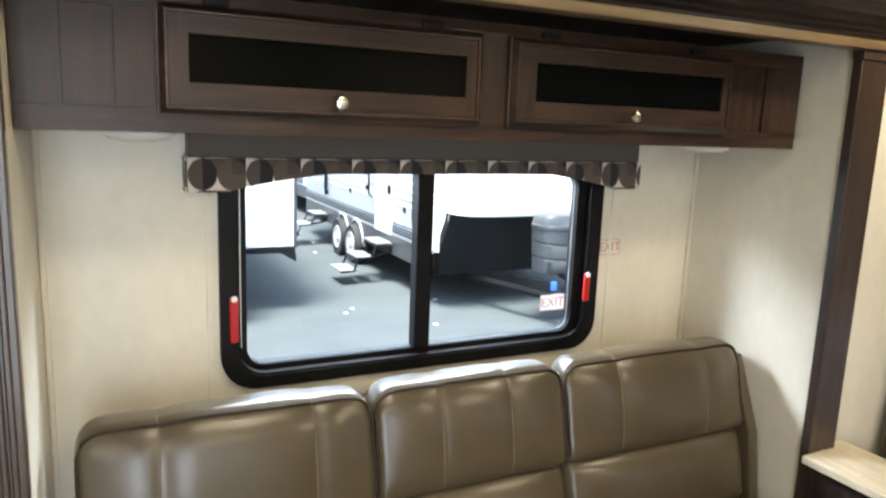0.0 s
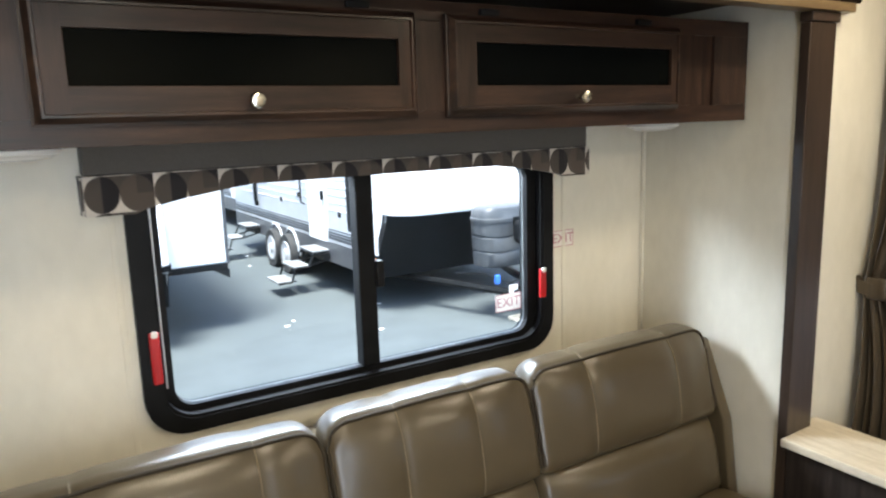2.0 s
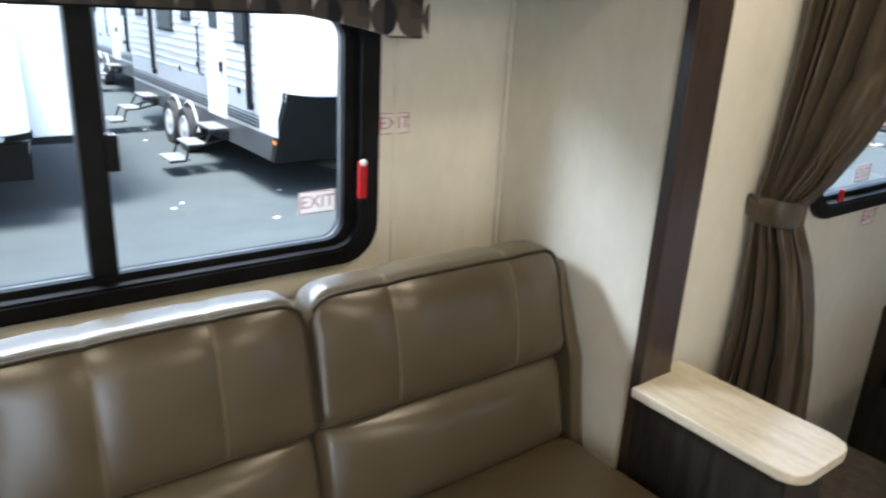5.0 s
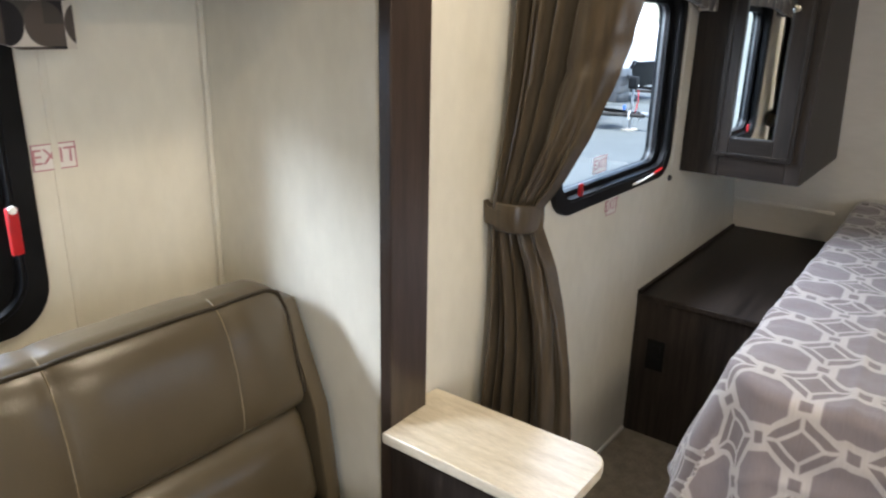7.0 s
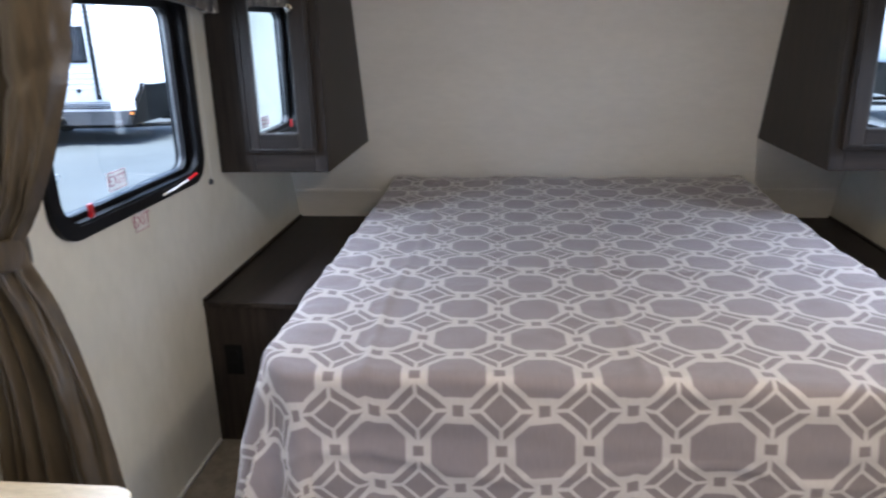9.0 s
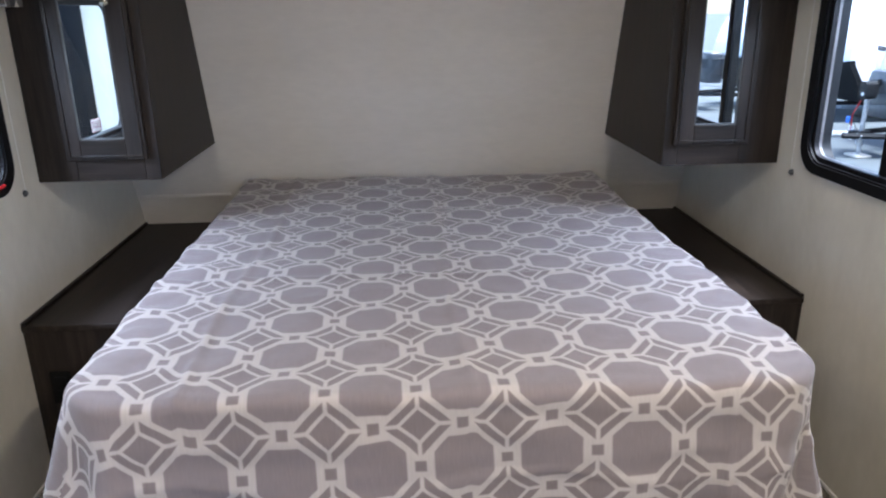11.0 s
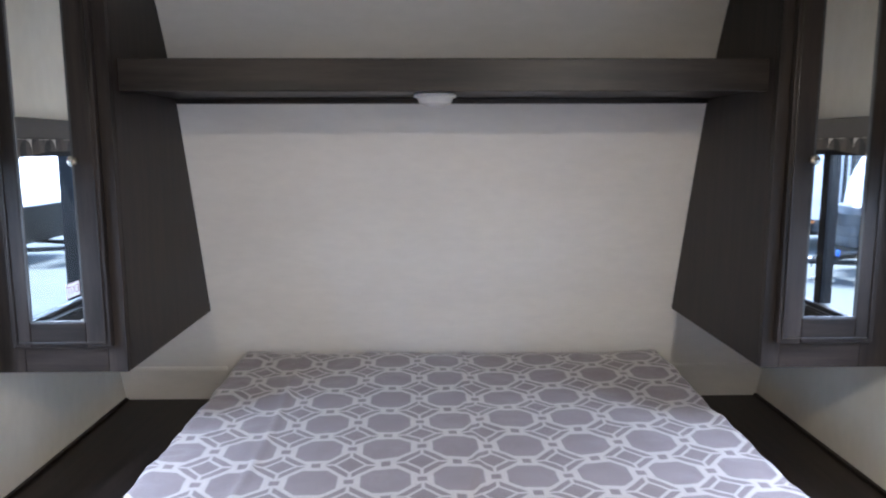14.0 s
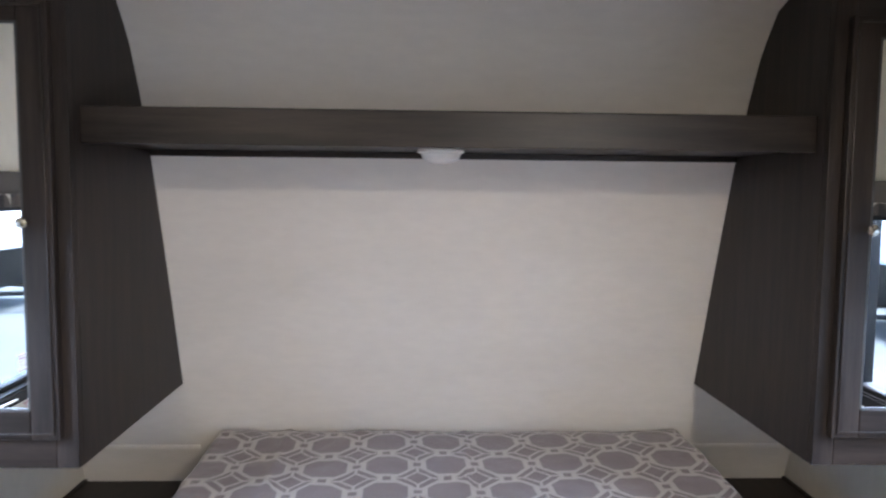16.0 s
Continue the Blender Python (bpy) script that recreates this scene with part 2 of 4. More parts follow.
def trellis():
    """Bedspread print: octagons, diamonds framed by bars, and small squares, woven light on mauve grey."""
    m = mat("trellis_bedspread", (0.6, 0.6, 0.6), None, 0.85, size=10, bump=0.25, bump_size=420, sheen=0.25)
    t = m.node_tree
    s = Sums(m)
    uv = t.nodes.new("ShaderNodeUVMap")
    sp = t.nodes.new("ShaderNodeSeparateXYZ")
    t.links.new(uv.outputs[0], sp.inputs[0])
    P, OU, OV = 0.1655, 0.042, 2.532
    fold = []
    for sock, off in ((sp.outputs[0], OU), (sp.outputs[1], OV)):
        f = s.do("FRACT", s.do("DIVIDE", s.do("SUBTRACT", sock, off - 20 * P), P))
        fold.append(s.do("SUBTRACT", 0.5, s.do("ABSOLUTE", s.do("SUBTRACT", f, 0.5))))
    a, b = fold
    d = s.do("ADD", a, b)
    oct_ = s.both(s.less(0.488, d), s.both(s.less(0.158, a), s.less(0.158, b)))
    dia = s.less(d, 0.198)
    bar = s.both(s.both(s.less(0.260, d), s.less(d, 0.391)), s.both(s.less(0.024, a), s.less(0.024, b)))
    sq1 = s.both(s.less(0.434, a), s.less(b, 0.066))
    sq2 = s.both(s.less(0.434, b), s.less(a, 0.066))
    sq = s.either(sq1, sq2)
    frame_bit = s.either(dia, bar)
    n1 = t.nodes.new("ShaderNodeTexNoise")
    n1.inputs["Scale"].default_value = 260
    mp = t.nodes.new("ShaderNodeMapping")
    mp.inputs["Scale"].default_value = (1, 0.12, 1)
    t.links.new(uv.outputs[0], mp.inputs[0])
    t.links.new(mp.outputs[0], n1.inputs["Vector"])
    light = s.mix(n1.outputs[0], (0.37, 0.337, 0.328), (0.47, 0.433, 0.423))
    mauve = s.mix(n1.outputs[0], (0.165, 0.139, 0.147), (0.214, 0.183, 0.191))
    taupe = s.mix(n1.outputs[0], (0.148, 0.123, 0.127), (0.196, 0.166, 0.170))
    col = s.mix(oct_, light, mauve)
    col = s.mix(s.either(frame_bit, sq), col, taupe)
    t.links.new(col, t.nodes["Principled BSDF"].inputs["Base Color"])
    return m


def petals():
    """Valance border print: squares with leaf shapes in cream, brown and near black."""
    m = mat("petal_print_cloth", (0.2, 0.2, 0.2), None, 0.85, size=10, bump=0.3, bump_size=500, sheen=0.2)
    t = m.node_tree
    s = Sums(m)
    uv = t.nodes.new("ShaderNodeUVMap")
    sp = t.nodes.new("ShaderNodeSeparateXYZ")
    t.links.new(uv.outputs[0], sp.inputs[0])
    PX, PY = 0.060, 0.068
    x = s.do("DIVIDE", s.do("SUBTRACT", sp.outputs[0], 0.498), PX)
    y = s.do("DIVIDE", s.do("ADD", sp.outputs[1], 0.058), PY)
    fx, fy = s.do("FRACT", s.do("ADD", x, 40)), s.do("FRACT", s.do("ADD", y, 40))
    cx = s.do("SUBTRACT", fx, 0.5)
    cy = s.do("SUBTRACT", fy, 0.5)
    r = s.do("SQRT", s.do("ADD", s.do("MULTIPLY", cx, cx), s.do("MULTIPLY", cy, cy)))
    disc = s.less(r, 0.5)
    odd = s.less(s.do("FRACT", s.do("MULTIPLY", s.do("FLOOR", s.do("ADD", x, 40)), 0.5)), 0.25)
    right = s.less(0.0, cx)
    upper = s.less(0.0, cy)
    CREAM, TAUPE, BROWN, BLACK = (0.60, 0.55, 0.49), (0.066, 0.054, 0.046), (0.085, 0.066, 0.053), (0.010, 0.008, 0.010)
    in_a = s.mix(right, TAUPE, BLACK)
    in_b = s.mix(s.both(upper, right), BROWN, (0.055, 0.044, 0.038))
    top_a, top_b = s.mix(right, CREAM, TAUPE), s.mix(right, TAUPE, BLACK)
    out_a = s.mix(upper, CREAM, top_a)
    out_b = s.mix(upper, s.mix(right, CREAM, BROWN), top_b)
    col = s.mix(odd, s.mix(disc, out_b, in_b), s.mix(disc, out_a, in_a))
    t.links.new(col, t.nodes["Principled BSDF"].inputs["Base Color"])
    return m


spread_m = trellis()
petal_m = petals()


# ---- building helpers ----
ORG = {}


def thing(name, at, label, category, group="", kind=""):
    ob = new(name)
    ob.empty_display_size = 0.1
    ob.location = at
    ORG[ob] = Vector(at)
    return tagged(ob, label, category, group, kind)


def mesh_of(name, bm, material, at=Vector((0, 0, 0)), smooth=35):
    if len(bm.faces) > 1:
        bmesh.ops.recalc_face_normals(bm, faces=bm.faces[:])
    if at.length:
        bmesh.ops.translate(bm, verts=bm.verts[:], vec=-at)
    me = bpy.data.meshes.new(name)
    bm.to_mesh(me)
    bm.free()
    for k in (material if isinstance(material, (list, tuple)) else [material]):
        me.materials.append(k)
    if smooth:
        me.polygons.foreach_set("use_smooth", [True] * len(me.polygons))
        me.set_sharp_from_angle(angle=radians(smooth))
    return me


def part(name, bm, material, parent, label="", smooth=20):
    """Links a bmesh, in world metres, as one mesh object under a thing or a part."""
    at = ORG[parent]
    ob = new(name, mesh_of(name, bm, material, at, smooth))
    ob.parent = parent
    ORG[ob] = at
    return tagged(ob, label)


def setting(name, bm, material, label, category, smooth=35):
    ob = new(name, mesh_of(name, bm, material, smooth=smooth))
    ORG[ob] = Vector((0, 0, 0))
    return tagged(ob, label, category, kind="structure")


def solid(name, bm, material, label, category, at, group="", smooth=35):
    ob = new(name, mesh_of(name, bm, material, Vector(at), smooth))
    ob.location = at
    ORG[ob] = Vector(at)
    return tagged(ob, label, category, group)


def box(x0, x1, y0, y1, z0, z1, bevel=0.0, seg=2, bm=None):
    bm = bm or bmesh.new()
    m = Matrix.Translation(((x0 + x1) / 2, (y0 + y1) / 2, (z0 + z1) / 2)) @ Matrix.Diagonal((abs(x1 - x0), abs(y1 - y0), abs(z1 - z0), 1))
    v = bmesh.ops.create_cube(bm, size=1, matrix=m)["verts"]
    if bevel:
        e = list({e for q in v for e in q.link_edges})
        bmesh.ops.bevel(bm, geom=e, offset=bevel, segments=seg, profile=0.5, affect="EDGES")
    return bm


def tube(pts, r, n=8, bm=None, closed=False):
    bm = bm or bmesh.new()
    pts = [Vector(p) for p in pts]
    rings = []
    for i, p in enumerate(pts):
        a = pts[i - 1] if (i or closed) else p
        b = pts[(i + 1) % len(pts)] if (i < len(pts) - 1 or closed) else p
        d = (b - a).normalized()
        up = Vector((0, 0, 1)) if abs(d.z) < 0.9 else Vector((1, 0, 0))
        u = d.cross(up).normalized()
        w = d.cross(u).normalized()
        rings.append([bm.verts.new(p + (u * math.cos(k) + w * math.sin(k)) * r) for k in (2 * math.pi * j / n for j in range(n))])
    pairs = list(zip(rings, rings[1:])) + ([(rings[-1], rings[0])] if closed else [])
    for a, b in pairs:
        for j in range(n):
            bm.faces.new((a[j], a[(j + 1) % n], b[(j + 1) % n], b[j]))
    if not closed:
        bm.faces.new(rings[0])
        bm.faces.new(rings[-1])
    return bm


def lathe(profile, axis_at, axis="z", n=24, bm=None):
    """Turns (radius, height) pairs round an axis through axis_at."""
    bm = bm or bmesh.new()
    rings = []
    for r, h in profile:
        ring = []
        for j in range(n):
            k = 2 * math.pi * j / n
            c, s = r * math.cos(k), r * math.sin(k)
            v = {"z": (c, s, h), "y": (c, h, s), "x": (h, c, s)}[axis]
            ring.append(bm.verts.new(Vector(axis_at) + Vector(v)))
        rings.append(ring)
    for a, b in zip(rings, rings[1:]):
        for j in range(n):
            bm.faces.new((a[j], a[(j + 1) % n], b[(j + 1) % n], b[j]))
    bm.faces.new(rings[0])
    bm.faces.new(rings[-1])
    return bm


def prism(poly, axis, lo, hi, bevel=0.0, bm=None):
    """A polygon of two coordinates, drawn out along an axis."""
    bm = bm or bmesh.new()

    def at(p, h):
        return {"x": (h, p[0], p[1]), "y": (p[0], h, p[1]), "z": (p[0], p[1], h)}[axis]
    a = [bm.verts.new(at(p, lo)) for p in poly]
    b = [bm.verts.new(at(p, hi)) for p in poly]
    fs = [bm.faces.new(a), bm.faces.new(list(reversed(b)))]
    for i in range(len(poly)):
        j = (i + 1) % len(poly)
        fs.append(bm.faces.new((a[i], b[i], b[j], a[j])))
    if bevel:
        bmesh.ops.bevel(bm, geom=list({e for f in fs for e in f.edges}), offset=bevel, segments=2, profile=0.5, affect="EDGES")
    return bm


def rounded(x0, x1, z0, z1, r, n=7):
    """A rounded rectangle as a list of corner points."""
    out = []
    for cx, cz, a0 in ((x1 - r, z1 - r, 0), (x0 + r, z1 - r, 90), (x0 + r, z0 + r, 180), (x1 - r, z0 + r, 270)):
        for i in range(n + 1):
            k = radians(a0 + 90 * i / n)
            out.append((cx + r * math.cos(k), cz + r * math.sin(k)))
    return out


def ring_slab(outer, inner, y0, y1, bm=None):
    """A flat frame between two outlines of the same length, from y0 to y1."""
    bm = bm or bmesh.new()
    lay = [[bm.verts.new((p[0], y, p[1])) for p in o] for o, y in ((outer, y0), (inner, y0), (inner, y1), (outer, y1))]
    n = len(outer)
    for i in range(4):
        a, b = lay[i], lay[(i + 1) % 4]
        for j in range(n):
            k = (j + 1) % n
            bm.faces.new((a[j], a[k], b[k], b[j]))
    return bm


def holed_wall(x0, x1, z0, z1, y0, y1, holes):
    """A wall along x from y0 to y1, with rectangular openings (hx0, hx1, hz0, hz1) in x order."""
    bm = bmesh.new()
    x = x0
    for hx0, hx1, hz0, hz1 in holes:
        if hx0 > x:
            box(x, hx0, y0, y1, z0, z1, bm=bm)
        if hz0 > z0:
            box(hx0, hx1, y0, y1, z0, hz0, bm=bm)
        if hz1 < z1:
            box(hx0, hx1, y0, y1, hz1, z1, bm=bm)
        x = hx1
    if x < x1:
        box(x, x1, y0, y1, z0, z1, bm=bm)
    return bm


def lettering(text, size, pose_m, parent, material, name="lettering"):
    cu = bpy.data.curves.new("letters", "FONT")
    cu.body, cu.size, cu.align_x, cu.align_y, cu.extrude = text, size, "CENTER", "CENTER", 0.0003
    ob = bpy.data.objects.new("letters", cu)
    scene.collection.objects.link(ob)
    bpy.context.view_layer.update()
    me = bpy.data.meshes.new_from_object(ob.evaluated_get(bpy.context.evaluated_depsgraph_get()))
    bpy.data.objects.remove(ob)
    me.transform(Matrix.Translation(-ORG[parent]) @ pose_m)
    me.materials.clear()
    me.materials.append(material)
    o = new(name, me)
    o.parent = parent
    ORG[o] = ORG[parent]
    return o


# ---- the large structure ----
W = 1.17            # half width of the room
SX0, SX1 = 0.213, 2.003   # slide-out, inner ends
SY = 1.65           # slide-out, back wall
REAR, FRONT = -2.6, 4.40

setting("floor", box(REAR, FRONT, -W, W, -0.06, 0.0), floor_m, "grey-brown vinyl floor with a fine mottle", "floor")
setting("undercarriage", box(REAR + 0.3, FRONT - 0.3, -W + 0.15, W - 0.15, -0.75, -0.061), black, "plain dark underbody below the floor", "underbody")
setting("slide_floor", box(SX0, SX1, W, SY, -0.06, 0.0), floor_m, "grey-brown vinyl floor of the slide-out", "floor")

WIN_N = (2.588, 3.355, 0.885, 1.46)
HOLE_N = (WIN_N[0] + 0.032, WIN_N[1] - 0.032, WIN_N[2] + 0.029, WIN_N[3] - 0.029)
WIN_S = (0.568, 1.641, 0.803, 1.375)
HOLE_S = (WIN_S[0] + 0.032, WIN_S[1] - 0.032, WIN_S[2] + 0.029, WIN_S[3] - 0.029)
T = 0.05
ADDED_DOORWAY = (-0.16, 0.50, 0.0, 1.84)
setting("wall_north", holed_wall(REAR, FRONT, 0, CEIL, W, W + T, [(SX0 - 0.03, SX1 + 0.03, 0, 1.70), HOLE_N]), cream,
        "cream wallboard side wall with a faint linen mottle", "wall", 0)
setting("wall_south", holed_wall(REAR, FRONT, 0, CEIL, -W - T, -W, [ADDED_DOORWAY, HOLE_N]), cream,
        "cream wallboard side wall with a faint linen mottle", "wall", 0)
setting("wall_rear", box(REAR - T, REAR, -W - T, W + T, -0.06, CEIL), cream, "cream wallboard end wall", "wall", 0)
setting("slide_wall_back", holed_wall(SX0 - 0.03, SX1 + 0.03, -0.06, 1.73, SY, SY + 0.02, [HOLE_S]), cream,
        "cream wallboard back wall of the slide-out", "wall", 0)
setting("slide_wall_west", box(SX0 - 0.03, SX0, W - 0.012, SY, 0, 1.70), cream, "cream wallboard end wall of the slide-out", "wall", 0)
setting("slide_wall_east", box(SX1, SX1 + 0.03, W - 0.012, SY, 0, 1.70), cream, "cream wallboard end wall of the slide-out", "wall", 0)
for x in (SX0 - 0.042, SX1 + 0.0305):
    setting("trim", box(x, x + 0.0115, 1.555, SY + 0.024, -0.1, 1.75, 0.003), black, "black weather flange on the slide-out's outer corner", "trim")
setting("slide_ceiling", box(SX0 - 0.03, SX1 + 0.03, W - 0.01, SY, 1.70, 1.73), wood_x, "dark wood ceiling board of the slide-out", "ceiling", 0)

# the front wall leans back over the bed and rolls into the ceiling
PROFILE = [(4.345, 0.0), (4.313, 0.508), (4.272, 0.63), (4.164, 0.875), (4.045, 1.25), (3.943, 1.554), (3.872, 1.72), (3.815, 1.83),
           (3.74, 1.915), (3.66, 1.952), (3.56, CEIL)]
_out = [(x + 0.05, z + (0.05 if z > 1.5 else 0)) for x, z in PROFILE]
setting("wall_front", prism(PROFILE + list(reversed(_out)), "y", -W - T, W + T), pale, "pale linen wallboard leaning over the bed head", "wall", 50)
setting("ceiling", box(REAR - T, 3.56, -W - T, W + T, CEIL, CEIL + 0.05), ceil_m, "cream vinyl ceiling", "ceiling", 0)

# thin cover strips over the wallboard joints
for x in (0.547, 1.690):
    setting("trim", box(x - 0.006, x + 0.006, SY - 0.003, SY + 0.001, 0.5, 1.41, 0.001), cream, "thin cream strip over a wallboard joint", "trim")
setting("trim", box(SX1 - 0.012, SX1, SY - 0.012, SY, 0.0, 1.41, 0.004), cream, "thin cream corner strip", "trim")
setting("trim", box(SX0, SX0 + 0.012, SY - 0.012, SY, 0.0, 1.41, 0.004), cream, "thin cream corner strip", "trim")
for s in (1, -1):
    setting("baseboard", box(2.12, 3.235, s * (W - 0.008), s * W, 0.0, 0.012, 0.002), white_p, "thin pale strip at the floor's edge", "baseboard")
    setting("trim", box(4.262, 4.27, s * 0.78, s * (W - 0.002), 0.628, 0.642, 0.002), pale, "pale strip across the front wall", "trim")

# moulded surround of the slide-out opening
def moulding(name, x0, x1, z0, z1, upright, label, beads, wood=glossy_z):
    ob = thing(name, ((x0 + x1) / 2, W, z0), label, "trim", kind="structure")
    if upright:
        part("board", box(x0, x1, W - 0.028, W - 0.001, z0, z1, 0.003), wood, ob)
        w = x1 - x0
        for f in beads:
            part("bead", box(x0 + w * f - 0.005, x0 + w * f + 0.005, W - 0.034, W - 0.027, z0, z1, 0.003), wood, ob)
    return ob


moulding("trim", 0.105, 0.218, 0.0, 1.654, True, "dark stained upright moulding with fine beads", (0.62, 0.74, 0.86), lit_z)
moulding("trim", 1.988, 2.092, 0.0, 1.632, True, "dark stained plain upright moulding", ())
setting("trim", box(1.984, 2.096, W - 0.034, W - 0.001, 1.6325, 1.6545, 0.002), glossy_z, "dark stained cap block on an upright", "trim")
hdr = thing("trim", (1.1, W, 1.66), "dark stained header moulding with a gold-toned lower edge", "trim", kind="structure")
part("lower_edge", box(0.06, 2.14, W - 0.045, W - 0.001, 1.655, 1.677, 0.003), edge_x, hdr, "gold-toned lower edge")
cove = [(W - 0.001, 1.677), (W - 0.040, 1.677), (W - 0.046, 1.684), (W - 0.040, 1.690), (W - 0.050, 1.697), (W - 0.044, 1.704), (W - 0.056, 1.712),
        (W - 0.074, 1.725), (W - 0.080, 1.742), (W - 0.078, 1.760), (W - 0.068, 1.775), (W - 0.080, 1.782), (W - 0.074, 1.790), (W - 0.086, 1.797),
        (W - 0.092, 1.805), (W - 0.086, 1.813), (W - 0.001, 1.813)]
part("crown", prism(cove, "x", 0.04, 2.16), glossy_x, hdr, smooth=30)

# unseen open entry doorway in the south wall, added to let daylight in
dw = thing("added_door", (0.17, -W, 0), "unseen open entry doorway with a dark frame, added to let daylight in", "doorway", kind="structure")
for x in (ADDED_DOORWAY[0], ADDED_DOORWAY[1]):
    part("jamb", box(x - 0.03, x + 0.03, -W - 0.052, -W + 0.012, 0.0, ADDED_DOORWAY[3] + 0.03, 0.003), dark_z, dw)
part("head", box(ADDED_DOORWAY[0] + 0.031, ADDED_DOORWAY[1] - 0.031, -W - 0.052, -W + 0.012, ADDED_DOORWAY[3] - 0.03, ADDED_DOORWAY[3] + 0.03, 0.003), dark_x, dw)

# ---- windows ----
def window(name, ext, y, out, mullion, latch_z, label, handles, y_in=0.016, near=0.0, inset=0.070):
    """A black framed sliding window in a wall whose inner face is at y; out is +1 or -1, the way outdoors."""
    x0, x1, z0, z1 = ext
    ob = thing(name, ((x0 + x1) / 2, y, z0), label, "window", kind="structure")
    a, b = rounded(x0, x1, z0, z1, 0.085), rounded(x0 + 0.034, x1 - 0.034, z0 + 0.03, z1 - 0.03, 0.07)
    ya = y - out * y_in
    fr = part("window_frame", ring_slab(a, b, ya, y - out * 0.001), black, ob)
    c = rounded(x0 + 0.040, x1 - 0.040, z0 + 0.036, z1 - 0.036, 0.066)
    part("sleeve", ring_slab(b, c, ya + out * 0.004, y + out * 0.052), black, fr)
    d = rounded(x0 + 0.064, x1 - inset, z0 + 0.050, z1 - 0.06, 0.042)
    part("sash_frame", ring_slab(c, d, y + out * (0.012 - near), y + out * (0.045 - 1.2 * near)), black, ob)
    e = [(p[0] * 0.997 + 0.003 * (x0 + x1) / 2, p[1] * 0.997 + 0.003 * (z0 + z1) / 2) for p in d]
    part("gasket", ring_slab(d, e, y + out * (0.026 - near), y + out * (0.034 - near)), grey_edge, ob, "pale gasket line")
    if mullion:
        m0, m1 = mullion
        part("mullion", box(m0, m1, y + out * 0.008, y + out * 0.046, z0 + 0.05, z1 - 0.05, 0.003), black, ob)
        if latch_z:
            part("latch", box(m1 - 0.004, m1 + 0.018, y - out * 0.004, y + out * 0.02, latch_z, latch_z + 0.066, 0.005), black, ob)
        panes = ((x0 + 0.06, m0 + 0.01), (m1 - 0.01, x1 - 0.06))
    else:
        panes = ((x0 + 0.06, x1 - 0.06),)
    yp = y + out * (0.03 - near)
    for p0, p1 in panes:
        bm = bmesh.new()
        bm.faces.new([bm.verts.new(v) for v in ((p0, yp, z0 + 0.05), (p1, yp, z0 + 0.05), (p1, yp, z1 - 0.05), (p0, yp, z1 - 0.05))[::out]])
        g = part("pane", bm, glass_m, ob, smooth=0)
        g.visible_shadow = False
    if handles:
        part("sash_edge", box(x0 + 0.0475, x0 + 0.0505, y + out * 0.004, y + out * 0.0115, z0 + 0.10, z1 - 0.08), steel, ob, "bright metal sash edge")
    for hx, hz0, hz1, tilt in handles:
        h = box(hx - 0.010, hx + 0.010, ya - out * 0.012, ya - out * 0.001, hz0, hz1, 0.004)
        hh = part("release_handle", h, red, ob, "red emergency release handle")
        # white disc on the handle's top, a painted glint rather than a real tip
        part("tip", lathe([(0.0005, -0.006), (0.007, -0.004), (0.007, 0.002), (0.0005, 0.004)], (hx, ya - out * 0.010, hz1 - 0.004), "y", 12), white_p, hh)
    return ob


window("window_1", WIN_S, SY, 1, (1.066, 1.111), 1.045, "wide black-framed sliding window over the sofa", [(0.597, 0.925, 1.034, 0), (1.597, 0.948, 1.03, 0)])
window("window_2", WIN_N, W, 1, None, 0, "black-framed window beside the bed", [])
window("window_3", WIN_N, -W, -1, (2.985, 3.022), 0, "black-framed sliding window beside the bed", [], near=0.016, inset=0.052)


def sign(x0, x1, z0, z1, y, out, label, paper=sticker):
    ob = thing("exit_sticker", ((x0 + x1) / 2, y, z0), label, "sticker")
    part("paper", box(x0, x1, y - 0.0006, y + 0.0006, z0, z1), paper, ob)
    t = 0.0022
    bm = bmesh.new()
    for a in ((x0, x1, z0, z0 + t), (x0, x1, z1 - t, z1), (x0, x0 + t, z0, z1), (x1 - t, x1, z0, z1)):
        box(a[0], a[1], y - out * 0.0012, y - out * 0.0007, a[2], a[3], bm=bm)
    part("border", bm, sticker_red, ob)
    rot = 0 if out > 0 else 180
    lettering("EXIT", (z1 - z0) * 0.82, pose((x0 + x1) / 2, y - out * 0.0012, (z0 + z1) / 2, 90, 0, rot), ob, sticker_red)
    return ob


sign(1.650, 1.725, 1.077, 1.123, SY - 0.0008, 1, "small white sticker with red EXIT letters on the wall")
sign(1.474, 1.560, 0.913, 0.961, SY + 0.0285, 1, "white sticker with red EXIT letters on the glass", sticker_g)
sign(2.925, 2.988, 0.828, 0.882, W - 0.0008, 1, "small white sticker with red EXIT letters under the window")
sign(2.88, 2.965, 0.948, 0.995, W + 0.0285, 1, "white sticker with red EXIT letters on the glass", sticker_g)
h2 = thing("window_crank", (3.15, W - 0.02, 0.92), "white window crank arm with a red tip on the window's frame", "handle")
part("arm", tube([(3.06, W - 0.019, 0.899), (3.12, W - 0.022, 0.902), (3.215, W - 0.019, 0.908)], 0.0032), white_p, h2)
part("tip", tube([(3.215, W - 0.019, 0.908), (3.28, W - 0.019, 0.915)], 0.0042), red, h2, "red tip")
r2 = thing("release_tab", (2.72, W - 0.01, 0.945), "red release tab at the window's lower edge", "handle")
part("tab", box(2.714, 2.730, W - 0.022, W - 0.012, 0.925, 0.958, 0.003), red, r2)


